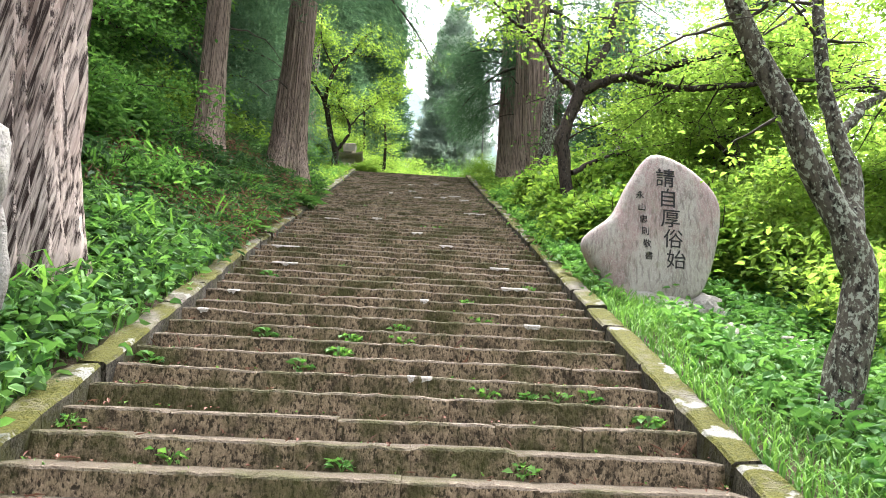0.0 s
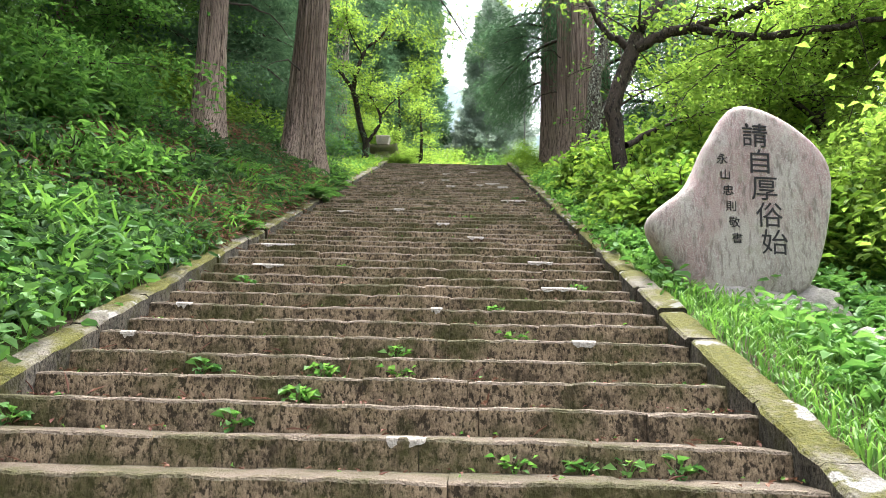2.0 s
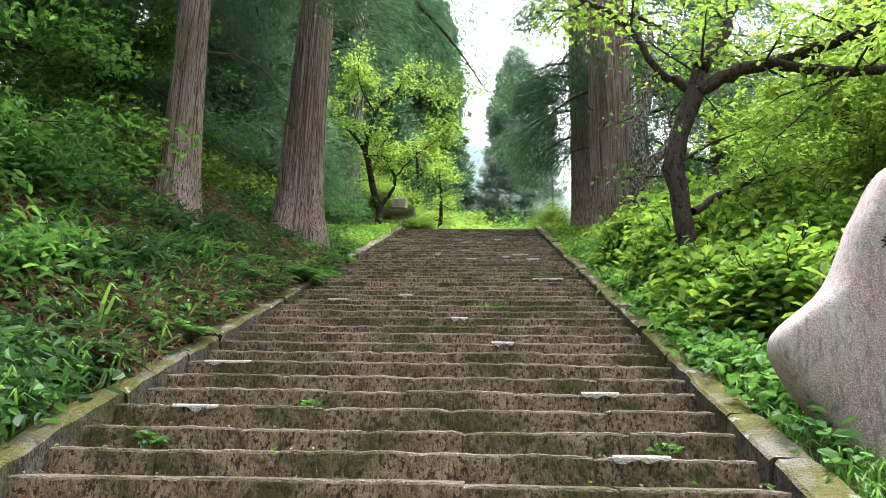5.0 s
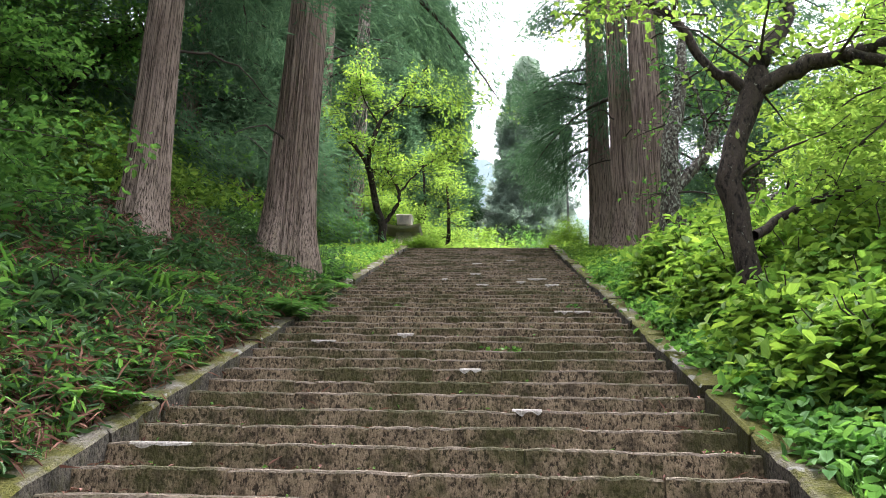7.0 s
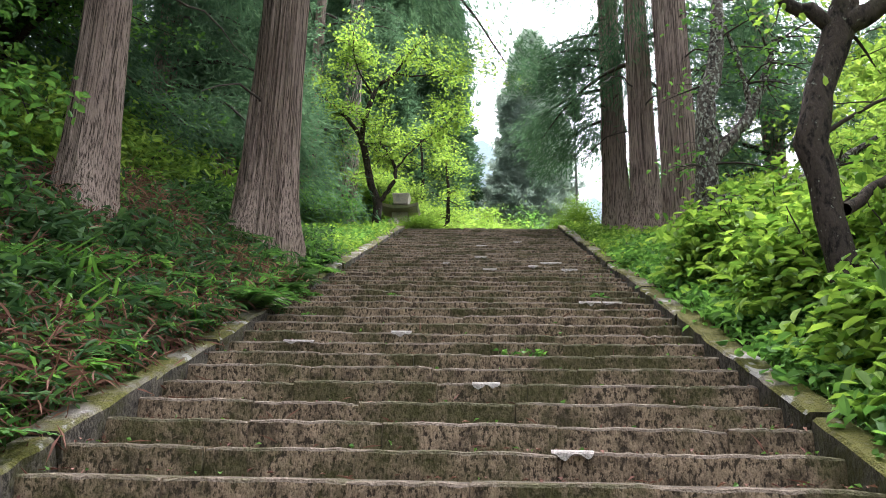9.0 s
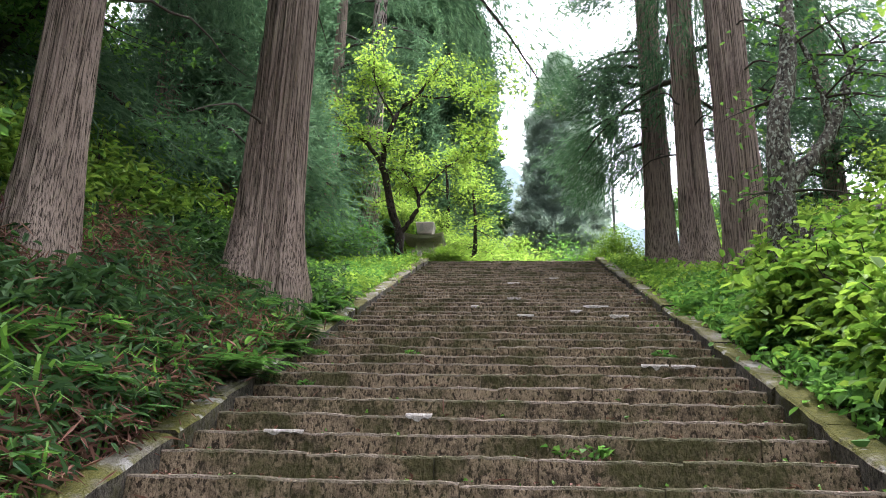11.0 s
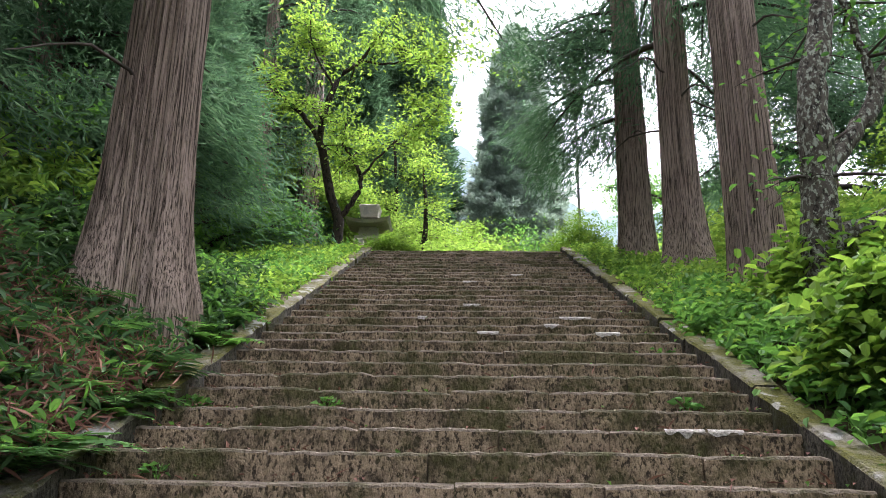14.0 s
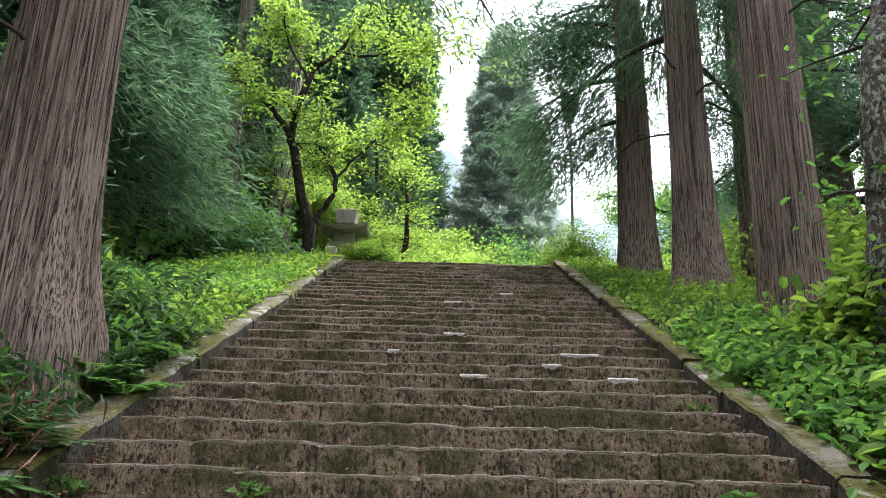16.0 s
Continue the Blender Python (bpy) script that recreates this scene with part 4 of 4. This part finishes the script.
def lantern(x, y, z):
    t = thing("stone_lantern", (x, y, z), "weathered stone lantern with broad curved roof", "lantern")
    bm = bmesh.new()
    prism(bm, [(0.62, -0.9), (0.6, -0.02), (0.56, 0.0)])
    part("plinth", bm, GRANITE, t)
    bm = bmesh.new()
    prism(bm, [(0.5, 0), (0.5, 0.12), (0.4, 0.15)])
    part("base", bm, GRANITE, t)
    t.scale = (1.22, 1.22, 1.22)
    bm = bmesh.new()
    prism(bm, [(0.24, 0.12), (0.2, 0.3), (0.24, 0.52), (0.42, 0.58), (0.42, 0.66)])
    part("shaft", bm, GRANITE, t)
    bm = bmesh.new()
    prism(bm, [(0.32, 0.66), (0.3, 0.88)])
    part("light_chamber", bm, GRANITE, t)
    # roof: a square with swept-up corners
    n = 12
    v, f = [], []
    for top in (0, 1):
        for i in range(n + 1):
            for j in range(n + 1):
                a, b = 2 * i / n - 1, 2 * j / n - 1
                e = max(abs(a), abs(b))
                up = 0.09 * (abs(a) * abs(b)) ** 2
                hz = 0.9 + up + (0.07 + 0.2 * (1 - e) ** 1.4 if top else 0.0)
                k = 0.5 if top else 0.46
                v.append((a * k, b * k, hz))
    m = (n + 1) ** 2
    for i in range(n):
        for j in range(n):
            q = [i * (n + 1) + j, (i + 1) * (n + 1) + j, (i + 1) * (n + 1) + j + 1, i * (n + 1) + j + 1]
            f += [q[::-1], [w + m for w in q]]
    edge = [i * (n + 1) for i in range(n + 1)] + [n * (n + 1) + j for j in range(1, n + 1)] + [i * (n + 1) + n for i in range(n - 1, -1, -1)] + [j for j in range(n - 1, 0, -1)]
    f += [[edge[i], edge[(i + 1) % len(edge)], edge[(i + 1) % len(edge)] + m, edge[i] + m] for i in range(len(edge))]
    child("roof", np_mesh("roof", v, f, GRANITE), t)
    bm = bmesh.new()
    prism(bm, [(0.27, 1.13), (0.3, 1.3), (0.33, 1.4), (0.29, 1.42)], 4)
    part("cap", bm, GRANITE, t, "blunt weathered cap stone")


lantern(-2.72, 30.0, 10.72)
bm = bmesh.new()
prism(bm, [(0.15, -0.1), (0.15, 0.34), (0.12, 0.37)])
t = thing("stone_post", (-2.4, 25.95, Z_TOP), "short square stone post at the kerb's end", "post")
part("shaft", bm, GRANITE, t)


def lamp_pole(x, y, top):
    z = float(ground(x, y))
    h = top - z
    t = thing("lamp_pole", (x, y, z), "thin steel pole with a dark floodlight box", "lamp post")
    child("pole", np_mesh("pole", *tube([[(0, 0, -0.2, 0.04), (0, 0, 2, 0.036), (0, 0, h, 0.03)]], 10), STEEL, smooth=True), t)
    bm = bmesh.new()
    prism(bm, [(0.2, h - 0.2), (0.28, h - 0.1), (0.28, h + 0.2), (0.22, h + 0.23)])
    part("housing", bm, BOXMAT, t)
    bm = bmesh.new()
    prism(bm, [(0.1, h - 0.45), (0.14, h - 0.2)])
    part("bracket", bm, BOXMAT, t)


lamp_pole(2.75, 28.0, 14.6)

# ---- the flight of steps ----
RS = np.random.RandomState(91)


def block_mesh(rs, seg=9):
    """One step stone a metre long: battered chiselled riser, worn rounded edge, hollowed tread."""
    h = STEP * RISE
    prof = [(-0.004, -h - 0.05), (0.0, -0.02), (0.007, -0.006), (0.024, 0.0), (STEP + 0.06, -0.004)]
    v, f, mi = [], [], []
    wz, wy = rs.uniform(-1, 1, seg + 1), rs.uniform(-1, 1, seg + 1)
    for i in range(seg + 1):
        u = i / seg
        end = 0.008 if i in (0, seg) else 0
        for k, (y, z) in enumerate(prof):
            w = 1 if k in (1, 2, 3) else 0.2
            v.append((u, y + w * 0.013 * wy[i] + (end if k < 3 else 0), z + w * 0.0065 * wz[i] - (end if k in (2, 3) else 0)))
    n = len(prof)
    for i in range(seg):
        for k in range(n - 1):
            a = i * n + k
            f.append((a, a + n, a + n + 1, a + 1))
            mi.append((0, 1, 1, 2)[k])
    v += [(0, STEP + 0.06, -h - 0.05), (1, STEP + 0.06, -h - 0.05)]
    q = len(v)
    caps = [(0, 1, 2, 3), (0, 3, 4, q - 2)]
    e = seg * n
    caps += [(e + 3, e + 2, e + 1, e), (q - 1, e + 4, e + 3, e)]
    return np.array(v), np.array(f + caps), mi + [0] * 4


def kerb_mesh(rs, seg=5):
    """A kerb stone a metre long along y, sloped with the flight; rounded upper edges."""
    w = KERB_W / 2
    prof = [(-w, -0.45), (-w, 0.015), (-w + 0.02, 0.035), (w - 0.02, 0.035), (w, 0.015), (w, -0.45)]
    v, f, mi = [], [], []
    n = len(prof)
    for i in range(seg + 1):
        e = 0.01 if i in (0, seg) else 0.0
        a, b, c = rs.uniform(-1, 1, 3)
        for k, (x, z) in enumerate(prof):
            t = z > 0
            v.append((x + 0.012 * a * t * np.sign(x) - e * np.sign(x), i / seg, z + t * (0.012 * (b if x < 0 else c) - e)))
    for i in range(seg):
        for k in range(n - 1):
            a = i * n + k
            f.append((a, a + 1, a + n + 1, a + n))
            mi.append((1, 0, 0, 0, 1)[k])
    e = seg * n
    f += [(3, 2, 1, 0), (5, 4, 3, 0), (e, e + 1, e + 2, e + 3), (e, e + 3, e + 4, e + 5)]
    return np.array(v), np.array(f), mi + [1] * 4


stair = thing("stone_stairs", (0, 0, 0), "long flight of worn mossy stone steps", "stairs", kind="structure")
BLOCKS = [block_mesh(RS) for k in range(10)]
SHARED = [np_mesh("step_stone", v, f, [RISER, WORN, TREAD], mi) for v, f, mi in BLOCKS]
rest_v, rest_f, rest_m, base, made = [], [], [], 0, 0
for k in range(-14, STEPS + 1):
    x, y, z = LEFT - 0.02, k * STEP, k * STEP * RISE
    lift, slip = RS.uniform(-0.006, 0.006), RS.uniform(-0.012, 0.012)
    while x < RIGHT:
        ln = RS.uniform(0.55, 1.05)
        if RIGHT + 0.02 - x - ln < 0.35:
            ln = RIGHT + 0.02 - x
        i = RS.randint(len(BLOCKS))
        dz, dy, yaw = lift + RS.uniform(-0.009, 0.009), slip + RS.uniform(-0.016, 0.016), RS.uniform(-0.8, 0.8)
        if k >= 8 and made < 305:
            ob = child("step_stone", SHARED[i], stair)
            ob.matrix_basis = pose(x, y + dy, z + dz, 0, RS.uniform(-0.3, 0.3), yaw) @ Matrix.Diagonal((ln - 0.004, 1, 1, 1))
            made += 1
        else:
            v, f, mi = BLOCKS[i]
            rest_v.append(v * (ln - 0.004, 1, 1) + (x, y + dy, z + dz))
            rest_f.append(f + base)
            rest_m += mi
            base += len(v)
        x += ln
rest = child("step_stones", np_mesh("step_stones", np.concatenate(rest_v), np.concatenate(rest_f), [RISER, WORN, TREAD], rest_m), stair)
rest["kind"] = "stuff"

KS = [kerb_mesh(RS) for k in range(6)]
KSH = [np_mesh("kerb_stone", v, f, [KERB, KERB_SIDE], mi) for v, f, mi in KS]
for name, x in (("left_kerb", LEFT - KERB_W / 2), ("right_kerb", RIGHT + KERB_W / 2)):
    kerb = thing("kerb", (0, 0, 0), "mossy sloping stone kerb beside the steps", "kerb", kind="structure")
    y = -4.0
    while y < TOP:
        ln = min(RS.uniform(0.65, 1.1), TOP + 0.1 - y)
        ob = child("kerb_stone", KSH[RS.randint(6)], kerb)
        ob.matrix_basis = pose(x + RS.uniform(-0.012, 0.012), y, y * RISE + 0.03 + RS.uniform(-0.015, 0.015), SLOPE, RS.uniform(-2, 2), RS.uniform(-0.6, 0.6)) @ Matrix.Diagonal((1, (ln - 0.008) / math.cos(radians(SLOPE)), 1, 1))
        y += ln
        if ln < 0.3:
            break

# ---- weeds and pale lichen on the steps ----
RS = np.random.RandomState(95)


def weed_mesh(rs, n, size, mat):
    a = rs.uniform(0, 6.3, n)
    r = rs.uniform(0.0, 0.09, n)
    p = np.stack([r * np.cos(a), r * np.sin(a) * 0.5, rs.uniform(0.02, 0.09, n)], -1)
    return leaves(rs, p, size, mat, "leaf_tuft", width=0.75, up=0.75, along=np.stack([np.cos(a), np.sin(a), 0.1 + 0 * a], -1))


TUFTS = [weed_mesh(RS, 16 + 3 * k, 0.05 + 0.006 * k, BROAD if k % 2 else MID) for k in range(5)]
for k, (x, n) in enumerate(((-1.22, 10), (-0.26, 10), (0.77, 10), (-0.74, 14), (-0.49, 15), (0.68, 13), (1.0, 13), (1.2, 13), (1.42, 13), (1.75, 12), (0.05, 16), (0.74, 20), (0.0, 17), (-1.17, 16), (-0.43, 16),
                            (0.82, 18), (-0.77, 24), (1.51, 22), (-1.61, 22), (0.55, 34), (0.36, 34), (-1.69, 38), (-0.99, 41), (1.5, 41), (-1.95, 41), (1.78, 45), (-1.21, 61), (-1.95, 11), (-1.9, 14))):
    w = thing("weed", (x, n * STEP - 0.03, (n - 1) * STEP * RISE), "small green weed rooted between two steps", "weed", "weeds on the steps")
    child("leaf_tuft", TUFTS[k % 5], w)
    st = [smooth_path([(0, 0, -0.01, 0.003), (0.02 * q, 0.0, 0.04, 0.002), (0.05 * q, -0.01, 0.07, 0.0015)], 5) for q in (-1, 0.4, 1.2)]
    child("stem_work", np_mesh("stem", *tube(st, 4), GRASS), w)["kind"] = "stuff"


def patch_mesh(rs, w, h):
    """A ragged crust over the edge of a step."""
    n = 24
    v, f = [], []
    run = np.convolve(rs.uniform(-0.5, 1.2, n + 7), (0.06, 0.14, 0.2, 0.2, 0.2, 0.14, 0.06), "valid")
    for i in range(n + 1):
        u = i / n
        e = max(0.0, math.sin(math.pi * u) ** 0.5)
        d = max(0.0, h * e * run[i] * 1.5)
        g = max(0.0, e * rs.uniform(-0.2, 1))
        x = (u - 0.5) * w * 1.2
        v += [(x, 0.02 + 0.03 * g, 0.004), (x, 0.016, 0.0035), (x, -0.001, -0.005), (x, -0.006, -0.014), (x, -0.0075, -0.015 - d)]
    for i in range(n):
        for k in range(4):
            a = i * 5 + k
            f.append((a, a + 1, a + 6, a + 5))
    return np_mesh("crust", v, f, PALE)


for k, (x, n, w) in enumerate(((0.18, 13, 0.14), (1.26, 17, 0.12), (1.26, 24, 0.2), (1.3, 21, 0.24), (0.24, 19, 0.07), (0.61, 28, 0.16), (0.17, 31, 0.14), (-1.84, 17, 0.08), (-1.7, 26, 0.3), (0.19, 46, 0.16), (1.15, 48, 0.26),
                               (1.28, 39, 0.18), (1.52, 39, 0.16), (-0.59, 35, 0.14), (0.02, 55, 0.16), (0.04, 50, 0.16), (-1.41, 34, 0.2), (1.35, 46, 0.18), (0.76, 57, 0.14), (0.85, 47, 0.12), (-0.5, 48, 0.08), (-1.75, 19, 0.1), (-1.5, 23, 0.24))):
    p = new("lichen_patch", patch_mesh(RS, w * 1.1, 0.042))
    p.location = (x, n * STEP - 0.013, n * STEP * RISE + 0.007)
    tagged(p, "pale grey lichen crust on a step's worn edge", "lichen", "lichen on the steps")


# ---- leaf litter and twigs fallen on the treads ----
def litter(rs, n, size, mat, name, label, width, flat):
    k = rs.randint(6, STEPS, n)
    # most of it gathers at the back of each tread and at the two ends
    x = np.where(rs.uniform(size=n) < 0.35, np.where(rs.uniform(size=n) < 0.5, LEFT + rs.exponential(0.18, n), RIGHT - rs.exponential(0.18, n)), rs.uniform(LEFT, RIGHT, n))
    x = np.clip(x, LEFT + 0.03, RIGHT - 0.03)
    p = np.stack([x, k * STEP + STEP - 0.04 - np.minimum(rs.exponential(0.1, n), 0.3), k * STEP * RISE + 0.016 + 0 * x], -1)
    tagged(new(name, leaves(rs, p, size, mat, name, up=flat, width=width)), label, "litter", kind="stuff")


litter(RS, 2600, 0.035, DEAD, "leaf_litter", "small brown leaves fallen on the steps", 0.6, 0.9)
litter(RS, 700, 0.11, DEAD, "fallen_sprigs", "dry brown cedar sprigs on the steps", 0.1, 0.85)
litter(RS, 700, 0.035, GRASS, "step_sprouts", "tiny green sprouts in the step joints", 0.6, 0.5)
